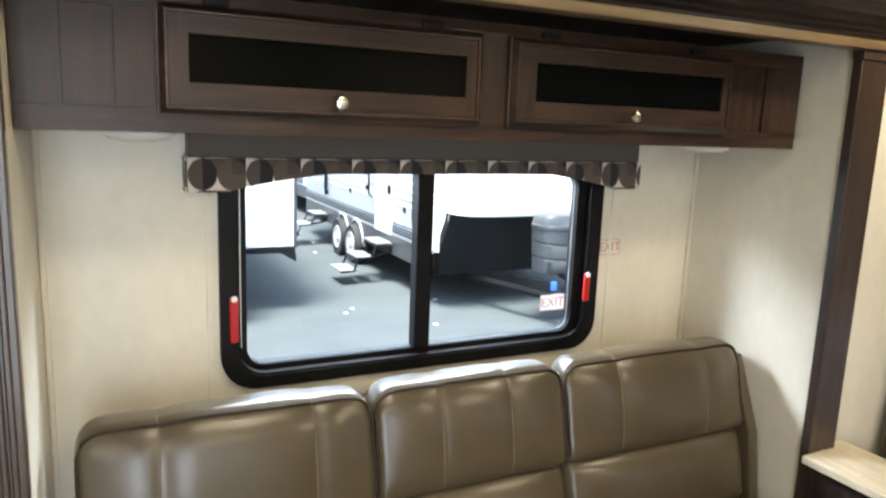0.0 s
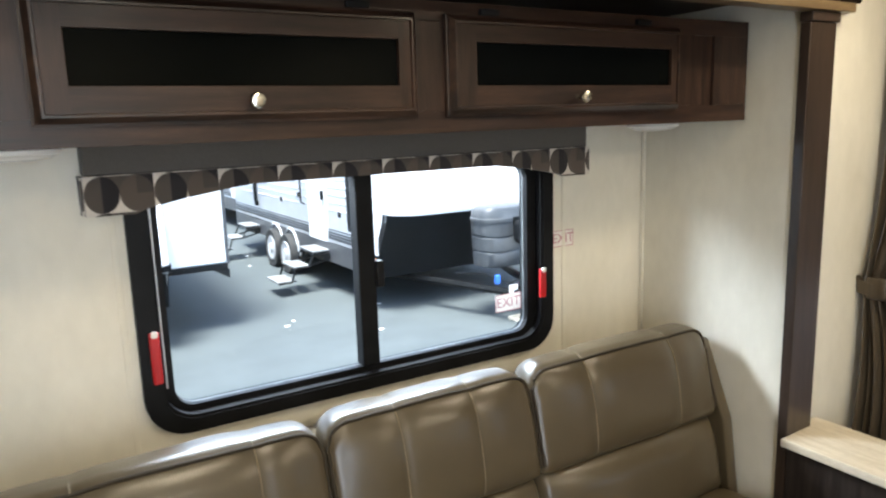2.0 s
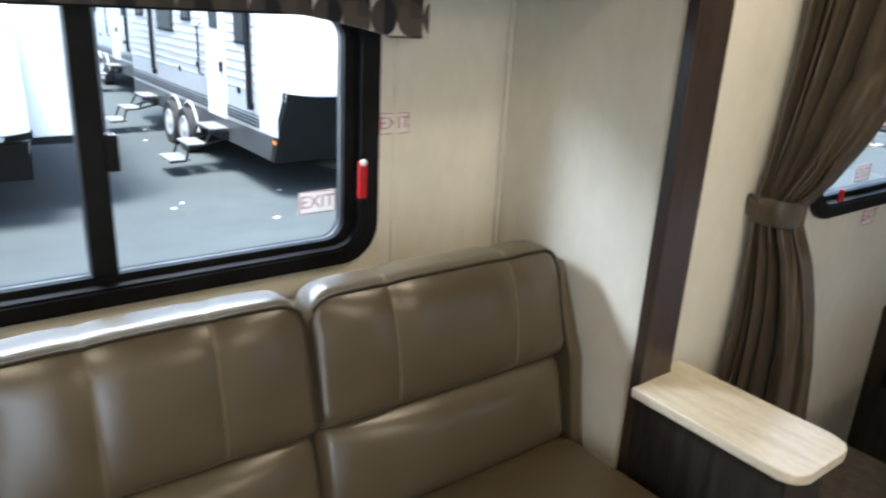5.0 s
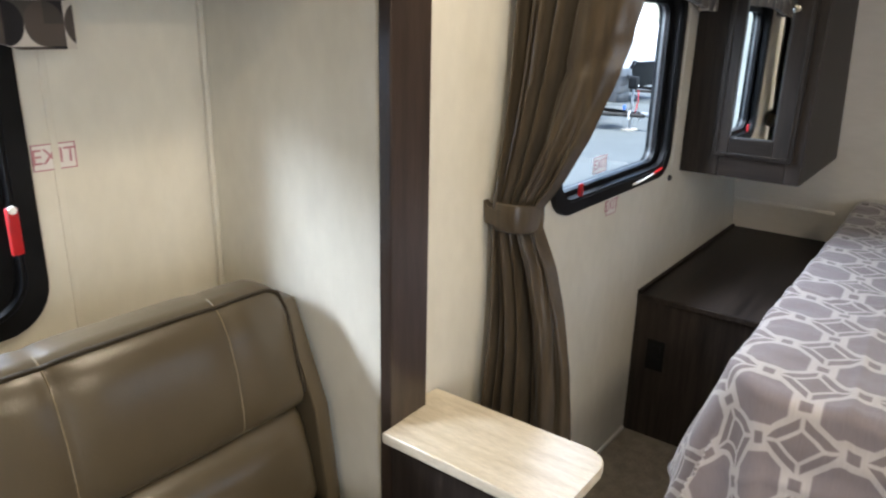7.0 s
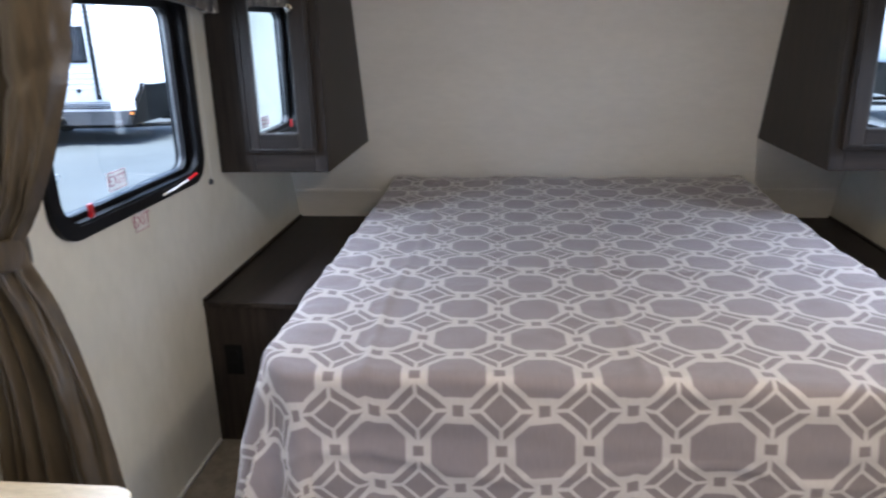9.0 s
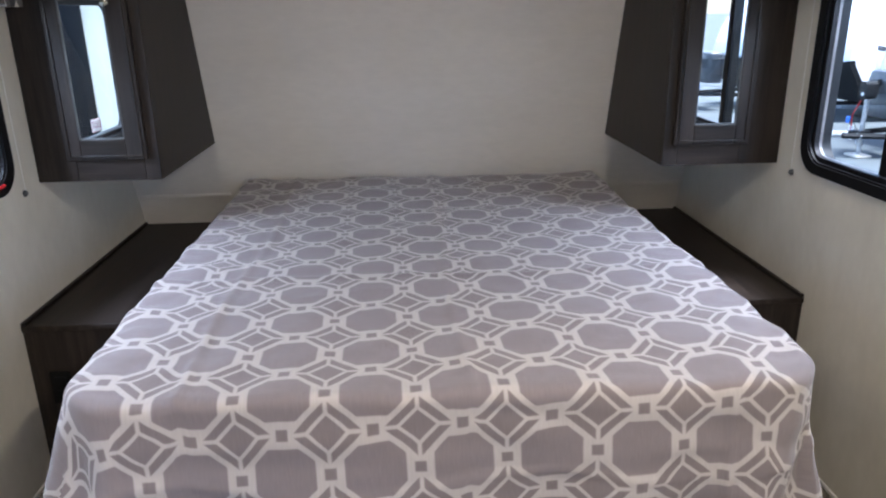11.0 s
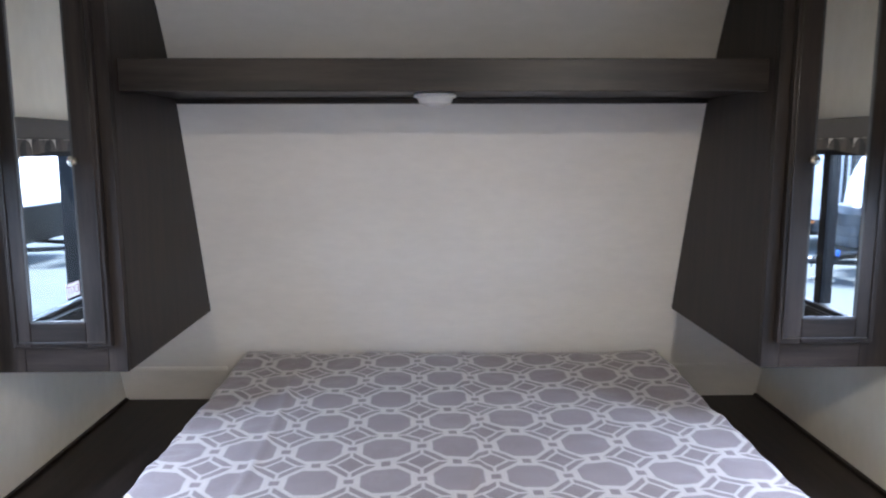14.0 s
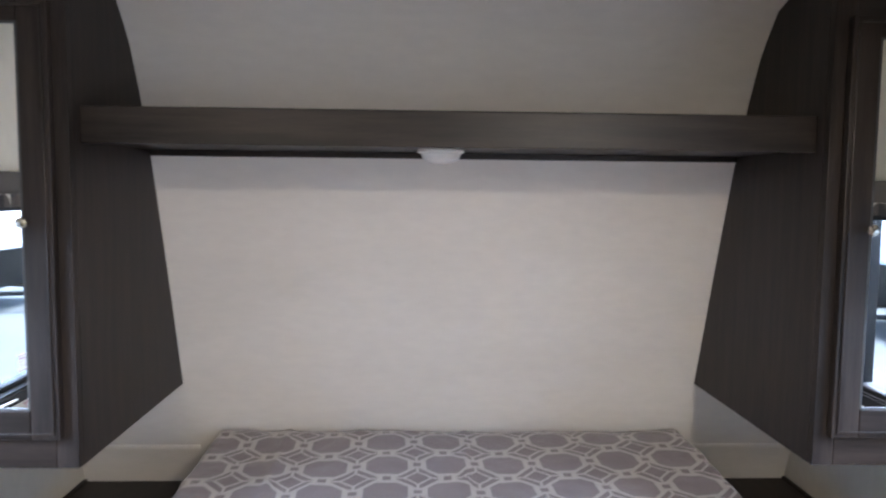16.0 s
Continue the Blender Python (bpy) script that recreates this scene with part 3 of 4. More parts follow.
# ---- window valances ----
def valance(x0, x1, y, out, z0, z1, label, arch=0.04, deep=0.072):
    """A grey padded box with a printed, arched border along its lower edge; y is the wall's face."""
    ob = thing("window_valance", ((x0 + x1) / 2, y, z0), label, "valance")
    band = z1 - 0.058
    f = y - out * deep
    part("cornice", box(x0, x1, f, y - out * 0.002, band, z1, 0.004), cloth_g, ob, "plain grey upper band")
    bm = bmesh.new()
    uvl = bm.loops.layers.uv.new("UVMap")
    n = 72
    cols = []
    for i in range(n + 1):
        k = i / n
        x = x0 - 0.004 + (x1 - x0 + 0.008) * k
        e = min(k, 1 - k) * (x1 - x0)
        low = z0 + (0 if e < 0.085 else arch * min(1, ((e - 0.085) / 0.22)) ** 0.7)
        wob = 0.0012 * math.sin(x * 90)
        cols.append([bm.verts.new((x, f - out * (0.006 + wob), z)) for z in (band + 0.001, (band + low) / 2, low)] +
                    [bm.verts.new((x, f + out * 0.012, z)) for z in (low, band + 0.001)])
    for a, b in zip(cols, cols[1:]):
        for j in range(5):
            fa = bm.faces.new((a[j], a[(j + 1) % 5], b[(j + 1) % 5], b[j]))
            for lp in fa.loops:
                lp[uvl].uv = (lp.vert.co.x, lp.vert.co.z - z1)
    bm.faces.new(cols[0])
    bm.faces.new(cols[-1])
    part("printed_border", bm, petal_m, ob, "printed border with cream and dark petals")
    for xs in (x0, x1):
        s = 1 if xs == x1 else -1
        bm = box(xs + s * 0.004 - 0.003, xs + s * 0.004 + 0.003, f + out * 0.013, y - out * 0.003, z0, band - 0.001)
        u2 = bm.loops.layers.uv.new("UVMap")
        for fa in bm.faces:
            for lp in fa.loops:
                lp[u2].uv = (lp.vert.co.y, lp.vert.co.z - z1)
        part("return", bm, petal_m, ob)
    return ob


valance(0.502, 1.710, SY, 1, 1.281, 1.4115, "grey cloth window valance with a petal-print border above the sofa window")
valance(2.48, 3.472, W, 1, 1.385, 1.505, "grey cloth window valance with a petal-print border beside the bed", 0.03, 0.06)
valance(2.48, 3.472, -W, -1, 1.385, 1.505, "grey cloth window valance with a petal-print border beside the bed", 0.03, 0.06)


# ---- knobs, doors, cabinets ----
def knob(at, axis_out, parent):
    """A turned metal knob standing out from a door; axis_out is a unit direction along x or y."""
    ax = "y" if abs(axis_out[1]) else "x"
    s = sum(axis_out)
    prof = [(0.007, 0), (0.006, 0.004), (0.0045, 0.010), (0.006, 0.016), (0.0115, 0.021), (0.0125, 0.025), (0.0105, 0.0295), (0.006, 0.031), (0.0005, 0.0315)]
    return part("knob", lathe([(r, s * h) for r, h in prof], at, ax, 24), chrome, parent, "brushed nickel knob")


def framed_door(x0, x1, z0, z1, gx0, gx1, gz0, gz1, y, parent):
    """A door facing -y with a moulded wooden frame round a glass panel; its front is at y."""
    d = part("door", prism([(x0 + 0.02, z0 + 0.02), (x1 - 0.02, z0 + 0.02), (x1 - 0.02, z0 + 0.021), (x0 + 0.02, z0 + 0.021)], "y", y + 0.012, y + 0.014), wood_x, parent)
    for nm, b, m in (("rail", (gx0 - 0.001, gx1 + 0.001, z0 + 0.012, gz0), wood_x), ("rail", (gx0 - 0.001, gx1 + 0.001, gz1, z1 - 0.010), wood_x),
                     ("stile", (x0 + 0.010, gx0, z0 + 0.010, z1 - 0.010), wood_z), ("stile", (gx1, x1 - 0.010, z0 + 0.010, z1 - 0.010), wood_z)):
        part(nm, box(b[0], b[1], y, y + 0.018, b[2], b[3], 0.0004, 1), m, d)
    # outer edge: a step, a sloping face and a flat fillet, swept round the door
    bm = bmesh.new()
    lay = [[bm.verts.new(p) for p in ((x0 + e, y + q, z0 + e), (x1 - e, y + q, z0 + e), (x1 - e, y + q, z1 - e), (x0 + e, y + q, z1 - e))]
           for e, q in ((0.0, 0.019), (0.0, 0.010), (0.004, 0.009), (0.004, 0.006), (0.0125, -0.004), (0.0165, -0.004), (0.0185, 0.002), (0.0185, 0.019))]
    for k in range(len(lay)):
        a, b = lay[k], lay[(k + 1) % len(lay)]
        for n in range(4):
            bm.faces.new((a[n], a[(n + 1) % 4], b[(n + 1) % 4], b[n]))
    part("moulded_edge", bm, edge_w, d, smooth=0)
    part("glass_panel", box(gx0 - 0.004, gx1 + 0.004, y + 0.008, y + 0.012, gz0 - 0.004, gz1 + 0.004), smoked, d, "smoked glass panel")
    return d


CY = 1.300   # face of the overhead cabinet
oc = thing("overhead_cabinet", (1.1, 1.47, 1.412), "dark stained wooden overhead cabinet with two smoked glass doors", "cabinet")
CX0, CX1 = SX0 + 0.002, 1.982
part("body", box(CX0, CX1, CY + 0.022, SY - 0.002, 1.416, 1.646), wood_x, oc)
for nm, b, m in (("face_rail", (CX0, CX1, 1.412, 1.452), wood_x), ("face_rail", (CX0, CX1, 1.612, 1.648), wood_x),
                 ("face_stile", (CX0, 0.285, 1.4521, 1.6119), wood_z), ("face_stile", (0.362, 0.440, 1.4521, 1.6119), wood_z), ("face_stile", (1.022, 1.110, 1.4521, 1.6119), wood_z),
                 ("face_stile", (1.712, 1.786, 1.4521, 1.6119), wood_z), ("face_stile", (1.858, CX1, 1.4521, 1.6119), wood_z)):
    part(nm, box(b[0], b[1], CY, CY + 0.02, b[2], b[3], 0.0003, 1), m, oc)
for x0, x1 in ((0.285, 0.362), (1.786, 1.858)):
    part("recessed_panel", box(x0 - 0.004, x1 + 0.004, CY + 0.008, CY + 0.0195, 1.448, 1.616), wood_z, oc)
for (x0, x1, g0, g1, kx) in ((0.424, 1.034, 0.474, 0.993, 0.731), (1.097, 1.722, 1.158, 1.688, 1.408)):
    d = framed_door(x0, x1, 1.441, 1.625, g0, g1, 1.497, 1.576, CY - 0.020, oc)
    knob((kx, CY - 0.0205, 1.474), (0, -1, 0), d)
    for f in (0.16, 0.82):
        hx = x0 + (x1 - x0) * f
        part("hinge", box(hx - 0.022, hx + 0.022, CY - 0.012, CY - 0.001, 1.6255, 1.638, 0.003), black, oc, "dark hinge")


def puck(at, label, r=0.062, k=1.0):
    ob = thing("puck_light", at, label, "lamp", "puck lights")
    x, y, z = at
    part("rim", lathe([(r, 0.0), (r + 0.004, -0.003), (r + 0.003, -0.009), (r - 0.004, -0.011)], at, "z", 32), white_p, ob)
    part("lens", lathe([(r - 0.004, -0.0112), (r * 0.8, -0.011 - 0.006 * k), (r * 0.45, -0.011 - 0.0095 * k), (0.001, -0.011 - 0.0105 * k)], at, "z", 32), frost, ob)


puck((0.40, 1.46, 1.4115), "unlit white puck light under the overhead cabinet")
puck((1.83, 1.46, 1.4115), "unlit white puck light under the overhead cabinet")

# ---- sofa ----
LEAN_A = math.atan2(0.11, 0.415)


def cushion(x0, x1, base, h, deep, seams, name, parent, puff=0.026, tilt=LEAN_A, round_h=6.0, rc=0.05, welted=True, flat=0.0):
    """A padded, boxed cushion: base is (y, z) of its lower front edge, h its height along the lean, deep its thickness backwards."""
    bm = bmesh.new()
    n, k = 72, 52
    ch, sh = math.cos(tilt), math.sin(tilt)
    rows = []
    for i in range(n + 1):
        s = math.sin(math.pi / 2 * (-1 + 2 * i / n))
        x = x0 + (x1 - x0) * (s + 1) / 2
        gap = min(x - x0, x1 - x)
        end = 1 - (1 - min(1.0, gap / 0.022)) ** 2.4
        mid = max(0.0, 1 - abs(s) ** 3.2)
        g = sum(math.exp(-((x - q) / 0.006) ** 2) for q in seams)
        pull = 0.005 * sum(math.exp(-((x - q) / 0.030) ** 2) for q in seams)
        ring = []
        for j in range(k):
            a = 2 * math.pi * j / k
            ca, sa = math.cos(a), math.sin(a)
            u = math.copysign(abs(ca) ** (2 / round_h), ca)
            v = math.copysign(abs(sa) ** (2 / round_h), sa)
            hh = h / 2 * (1 + v * (0.97 + 0.03 * end))
            dd = deep / 2 * (1 + u * (0.76 + 0.24 * end))
            if u < 0:
                cross = max(0.0, 1 - abs(v) ** 3)
                dd -= puff * mid * cross * (1 + 0.25 * v)
                dd += (0.0035 * g + pull) * (0.35 + 0.65 * cross)
                dd += 0.0040 * noise.noise(Vector((x * 8, hh * 11, 3.1))) * cross
                edge = math.exp(-((gap - 0.022) / 0.03) ** 2)
                dd += 0.0065 * edge * cross * noise.noise(Vector((x * 14, hh * 46, x0)))
            if v > 0:
                hh -= v * (rc - math.sqrt(max(0.0, rc * rc - (rc - gap) ** 2)) if gap < rc else 0.0)
                hh += v * 0.008 * mid
            if v > 0.5:
                hh -= 0.002 * g + 0.4 * pull
            hh += 0.0025 * noise.noise(Vector((x * 7, 5.0, u)))
            drop = 0.6 - flat * max(0.0, v) ** 2
            ring.append(bm.verts.new((x, base[0] + dd * ch + hh * sh, base[1] + hh * ch - dd * sh * drop)))
        rows.append(ring)
    for a, b in zip(rows, rows[1:]):
        for j in range(k):
            bm.faces.new((a[j], a[(j + 1) % k], b[(j + 1) % k], b[j]))
    bm.faces.new(rows[0])
    bm.faces.new(rows[-1])
    # the welt runs round the front face, and a second one along the back of the top
    kk, kb, e = int(k * 0.375), int(k * 0.14), 7
    up = Vector((0, -0.0015, 0.0025))
    welt = [rows[e - 3][j].co + Vector((-0.001, -0.002, 0)) for j in range(int(k * 0.60), kk + 1, -1)]
    welt += [r[kk].co + up for r in rows[e:-e]]
    welt += [rows[3 - e][j].co + Vector((0.001, -0.002, 0)) for j in range(kk + 2, int(k * 0.60) + 1)]
    rear = [r[kb].co + Vector((0, 0, 0.002)) for r in rows[6:-6]]
    stitches = []
    for q in seams:
        i = min(range(len(rows)), key=lambda c: abs(rows[c][0].co.x - q))
        stitches.append([rows[i][j].co + Vector((0, -0.0012, 0.001)) for j in range(int(k * 0.28), int(k * 0.70))])
    ob = part(name, bm, leather, parent, smooth=60)
    if welted:
        part("piping", tube(welt, 0.0036, 8), piping_m, ob, "darker piping", 60)
        part("piping", tube(rear, 0.0030, 8), piping_m, ob, "darker piping", 60)
    for st in stitches:
        part("stitching", tube(st, 0.0013, 5), thread_m, ob, "pale stitched seam", 60)
    return ob


sofa = thing("sofa", (1.1, 1.2, 0.0), "taupe leather sofa with three padded back sections against the slide-out wall", "sofa")
SECT = ((0.268, 0.839, (0.415, 0.712)), (0.843, 1.336, (0.995, 1.178)), (1.340, 1.936, (1.502, 1.792)))
for x0, x1, seams in SECT:
    cushion(x0, x1, (1.303, 0.634), 0.243, 0.082, seams, "back_cushion", sofa, flat=0.55)
    cushion(x0, x1, (1.270, 0.424), 0.222, 0.13, (), "lumbar_cushion", sofa, 0.036, round_h=4.0, rc=0.02, welted=False)
    cushion(x0, x1, (0.70, 0.285), 0.165, 0.60, (), "seat_cushion", sofa, 0.014, 0.0, rc=0.02, welted=False)
part("base", box(0.275, 1.915, 0.75, 1.45, 0.03, 0.283, 0.01), leather, sofa)
for x in (0.33, 1.86):
    for y in (0.80, 1.40):
        part("foot", box(x - 0.03, x + 0.03, y - 0.03, y + 0.03, 0.0, 0.029, 0.004), black, sofa)
part("end_panel", prism([(1.245, 0.30), (1.46, 0.30), (1.47, 0.80), (1.43, 0.828), (1.375, 0.825), (1.29, 0.62)], "x", 1.939, 1.974, 0.006), leather, sofa)
part("back_frame", prism([(1.50, 0.284), (1.62, 0.284), (1.62, 0.76), (1.56, 0.76)], "x", 0.33, 1.90, 0.006), leather, sofa)

# ---- end shelf beside the sofa ----
es = thing("end_shelf", (2.06, 0.95, 0.0), "pale wood ledge on a dark laminate half wall beside the sofa", "shelf")
_top = [(1.962, 1.142), (1.962, 0.822)]
for i in range(7):
    k = radians(180 + 90 * i / 6)
    _top.append((2.002 + 0.040 * math.cos(k), 0.822 + 0.040 * math.sin(k)))
for i in range(7):
    k = radians(270 + 90 * i / 6)
    _top.append((2.118 + 0.040 * math.cos(k), 0.822 + 0.040 * math.sin(k)))
_top += [(2.158, 1.168), (2.094, 1.168), (2.094, 1.141)]
part("top", prism(_top, "z", 0.600, 0.621, 0.003), board, es, "pale wood top with rounded corners")
part("panel", box(1.988, 2.140, 0.815, 1.140, 0.0, 0.5995, 0.002), dark_z, es)

# ---- wardrobes at both sides of the bed ----
def wall_x(z):
    for (x0, z0), (x1, z1) in zip(PROFILE, PROFILE[1:]):
        if z0 <= z <= z1:
            return x0 + (x1 - x0) * (z - z0) / (z1 - z0)
    return PROFILE[-1][0]


def wardrobe(s, yi):
    """A hanging wardrobe; s is the side (+1 or -1), yi the inner face's distance from the middle."""
    ob = thing("wardrobe", (3.8, s * 0.98, 0.873), "dark laminate hanging wardrobe with a mirrored door beside the bed", "wardrobe", "wardrobes beside the bed")

    def Y(a, b):
        return (s * a, s * b) if s > 0 else (s * b, s * a)
    zs = [0.873 + (CEIL - 0.006 - 0.873) * i / 22 for i in range(23)]
    poly = [(3.5205, 0.873)] + [(wall_x(z) - 0.003, z) for z in zs] + [(3.5205, CEIL - 0.006)]
    part("side_panel", prism(poly, "y", *Y(yi, yi + 0.018)), dark_z, ob)
    part("bottom", box(3.5205, wall_x(0.9) - 0.003, *Y(yi + 0.0185, W - 0.002), 0.874, 0.892), dark_x, ob)
    part("back", box(3.9, 3.91, *Y(yi + 0.0185, W - 0.002), 0.893, 1.5), dark_z, ob)
    d0, d1 = yi + 0.028, yi + 0.268
    for nm, b, m in (("face_stile", (yi, d0 + 0.018, 0.873, CEIL - 0.004), dark_z), ("face_stile", (d1 - 0.018, W - 0.001, 0.873, CEIL - 0.004), dark_z),
                     ("face_rail", (d0 + 0.0185, d1 - 0.0185, 0.873, 0.958), dark_y), ("face_rail", (d0 + 0.0185, d1 - 0.0185, 1.822, CEIL - 0.004), dark_y)):
        part(nm, box(3.5, 3.520, *Y(b[0], b[1]), b[2], b[3], 0.0015), m, ob)
    z0, z1 = 0.941, 1.838
    m0, m1, g0, g1 = yi + 0.088, yi + 0.222, 1.004, 1.794
    X = 3.480
    dr = part("door", box(X + 0.006, X + 0.018, *Y(d0 + 0.012, d1 - 0.012), z0 + 0.012, g0 - 0.01), dark_y, ob)
    for nm, b, m in (("stile", (d0, m0, z0, z1), dark_z), ("stile", (m1, d1, z0, z1), dark_z), ("rail", (m0 + 0.0003, m1 - 0.0003, z0, g0), dark_y), ("rail", (m0 + 0.0003, m1 - 0.0003, g1, z1), dark_y)):
        part(nm, box(X, X + 0.0195, *Y(b[0], b[1]), b[2], b[3], 0.003), m, dr)
    part("mirror", box(X + 0.005, X + 0.008, *Y(m0 - 0.003, m1 + 0.003), g0 - 0.003, g1 + 0.003), mirror_m, dr, "narrow mirror panel")
    for a, b, c, e in ((m0, m0 + 0.004, g0, g1), (m1 - 0.004, m1, g0, g1), (m0, m1, g0, g0 + 0.004), (m0, m1, g1 - 0.004, g1)):
        part("bead", box(X + 0.001, X + 0.0048, *Y(a, b), c, e), grey_edge, dr)
    for a, b, c, e in ((d0 + 0.010, d0 + 0.015, z0 + 0.010, z1 - 0.010), (d1 - 0.015, d1 - 0.010, z0 + 0.010, z1 - 0.010),
                       (d0 + 0.0152, d1 - 0.0152, z0 + 0.010, z0 + 0.015), (d0 + 0.0152, d1 - 0.0152, z1 - 0.015, z1 - 0.010)):
        part("edge_bead", box(X - 0.004, X + 0.001, *Y(a, b), c, e, 0.0015), edge_d, dr)
    knob((X, s * (yi + 0.078), 1.394), (-1, 0, 0), dr)
    return ob


wardrobe(1, 0.796)
wardrobe(-1, 0.786)

# ---- shelf across the bed head ----
sh = thing("headboard_shelf", (3.74, 0, 1.555), "dark wood shelf spanning between the wardrobes over the bed head", "shelf")
part("board", prism([(3.566, 1.568), (3.930, 1.568), (3.928, 1.578), (3.566, 1.578)], "y", -0.785, 0.795), dark_y, sh)
part("fascia", box(3.545, 3.5655, -0.785, 0.795, 1.559, 1.638, 0.003), dark_y, sh)
# dark strip standing in for the shadow line where board meets wall
part("shadow_line", box(3.914, 3.936, -0.780, 0.790, 1.552, 1.5675, 0.002), dark_y, sh)
puck((3.74, 0.03, 1.5675), "unlit white puck light under the headboard shelf", 0.054, 2.4)

# ---- night stands ----
def night_stand(s):
    ob = thing("night_stand", (3.7, s * 0.95, 0), "dark laminate built-in night stand beside the bed", "night stand", "night stands")
    y0, y1 = (0.70, W - 0.001) if s > 0 else (-W + 0.001, -0.70)
    part("front_panel", box(3.245, 3.262, y0, y1, 0.0, 0.486), dark_z, ob)
    part("side_panel", box(3.2625, 4.31, s * 0.70, s * 0.716, 0.0, 0.486), dark_x, ob)
    part("top", box(3.237, 4.309, y0, y1, 0.4865, 0.506, 0.003), dark_x, ob)
    part("cover_strip", box(3.24, 4.30, s * (W - 0.014), s * (W - 0.001), 0.5062, 0.516, 0.002), dark_x, ob)
    yo = s * 1.088
    ou = part("outlet_plate", box(3.2405, 3.2448, yo - 0.030, yo + 0.030, 0.25, 0.356, 0.0015), black, ob, "black power outlet")
    for z in (0.282, 0.325):
        part("socket", box(3.2388, 3.2402, yo - 0.016, yo + 0.016, z - 0.013, z + 0.013), black, ou)
    return ob


night_stand(1)
night_stand(-1)

# ---- bed ----
BX0, BX1, BY0, BY1, BZ = 2.424, 4.205, -0.762, 0.705, 0.690
bed = thing("bed", (3.3, -0.04, 0), "queen bed platform with a mattress under the spread", "bed")
part("platform", box(BX0 + 0.06, 4.19, -0.69, 0.69, 0.0, 0.42, 0.01), dark_y, bed)
part("mattress", prism(rounded(BX0 + 0.035, 4.19, BY0 + 0.035, BY1 - 0.035, 0.15), "z", 0.421, BZ - 0.03), white_p, bed)


def bedspread():
    bm = bmesh.new()
    uvl = bm.loops.layers.uv.new("UVMap")
    DF, DS = 0.52, 0.31
    na, nb = 250, 240
    R, RC = 0.024, 0.13
    grid = []
    for i in range(na + 1):
        a = BY0 - DS + (BY1 - BY0 + 2 * DS) * i / na
        col = []
        for j in range(nb + 1):
            b = BX0 - DF + (BX1 - BX0 + DF) * j / nb
            # the mattress has rounded corners: the cloth turns over their outline
            px, py = max(b, BX0 + RC), min(max(a, BY0 + RC), BY1 - RC)
            ox, oy = b - px, a - py
            d = math.hypot(ox, oy)
            on_top = min(d, RC - R)
            if d > 1e-6:
                px, py = px + ox / d * on_top, py + oy / d * on_top
                d -= on_top
                if d < 1e-6:
                    ox, oy = 0.0, 0.0
            z = BZ + 0.007 * noise.noise(Vector((a * 3.1, b * 3.1, 0))) + 0.005 * noise.noise(Vector((a * 9, b * 6.5, 2.0))) + 0.0016 * noise.noise(Vector((a * 21, b * 17, 5.0)))
            near = max(0.0, 1 - (BY1 - a) / 0.28) if a < BY1 else 1.0
            near = max(near, 0.7 * max(0.0, 1 - (a - BY0) / 0.2) if a > BY0 else 0.7)
            z += 0.013 * near * noise.noise(Vector((a * 7 + b * 2, b * 12, 7.0)))
            # creases from the packet run across the cloth
            z += 0.007 * math.exp(-((a - 0.47 - 0.012 * math.sin(b * 5)) / 0.011) ** 2) + 0.005 * math.exp(-((b - 3.05 - 0.01 * math.sin(a * 6)) / 0.011) ** 2) + 0.005 * math.exp(-((a + 0.06 - 0.008 * math.sin(b * 7)) / 0.010) ** 2)
            z += 0.006 * abs(noise.noise(Vector((a * 6.0 + b * 3.5, b * 2.2 - a * 1.5, 11.0)))) ** 0.7
            # small wrinkles, stronger towards the cloth's edges and in loose patches
            loose = 0.35 + 0.65 * near + 0.5 * max(0.0, noise.noise(Vector((a * 2.3, b * 2.0, 20.0))))
            z += 0.0050 * loose * (1 - abs(noise.noise(Vector((a * 8 + b * 5, b * 9 - a * 4, 14.0)))) ** 0.6) + 0.0022 * loose * (1 - abs(noise.noise(Vector((a * 19, b * 24, 16.0)))) ** 0.6)
            z += 0.016 * max(0.0, min(1.0, (b - 3.75) / 0.4))
            if b > 4.05:
                z -= 0.004 * ((b - 4.05) / 0.155) ** 2
            x, y = px, py
            if d > 1e-6:
                ol = math.hypot(ox, oy)
                ux, uy = ox / ol, oy / ol
                arc = R * math.pi / 2
                if d < arc:
                    k = d / R
                    out, down = R * math.sin(k), R * (1 - math.cos(k))
                else:
                    e = d - arc
                    corner = min(abs(ux), abs(uy)) * 1.414
                    th = math.atan2(abs(uy), abs(ux))
                    folds = corner * (0.13 if oy > 0 else 0.05) * e * math.sin(th * 7.0 + 0.7)
                    side = (0.09 if abs(uy) > abs(ux) else 0.05) * e * math.sin((b if abs(uy) > abs(ux) else a) * 15.0 + 1.3 * math.sin(a * 5 + b * 4))
                    flare = ((0.22 if oy > 0 else 0.05) * abs(uy) + 0.04 * abs(ux)) * e + folds + side + (0.12 if oy > 0 else 0.0) * corner * e
                    flare += 0.006 * math.exp(-((a + 0.56) / 0.007) ** 2) * abs(ux) + 0.005 * abs(ux) * noise.noise(Vector((a * 6, e * 22, 1.0))) + 0.004 * abs(ux) * math.exp(-((e - 0.17 - 0.02 * math.sin(a * 9)) / 0.008) ** 2)
                    flare *= 1 - 0.85 * max(0.0, min(1.0, (b - 2.95) / 0.25)) * abs(uy)
                    out, down = R + flare, R + e * 0.97
                x, y, z = px + ux * out, py + uy * out, z - down
            if x > 3.225 and z < 0.512:
                z = 0.512 + 0.004 * (1 + noise.noise(Vector((a * 20, b * 9, 4))))
            col.append((bm.verts.new((x, y, max(z, 0.03))), a, b))
        grid.append(col)
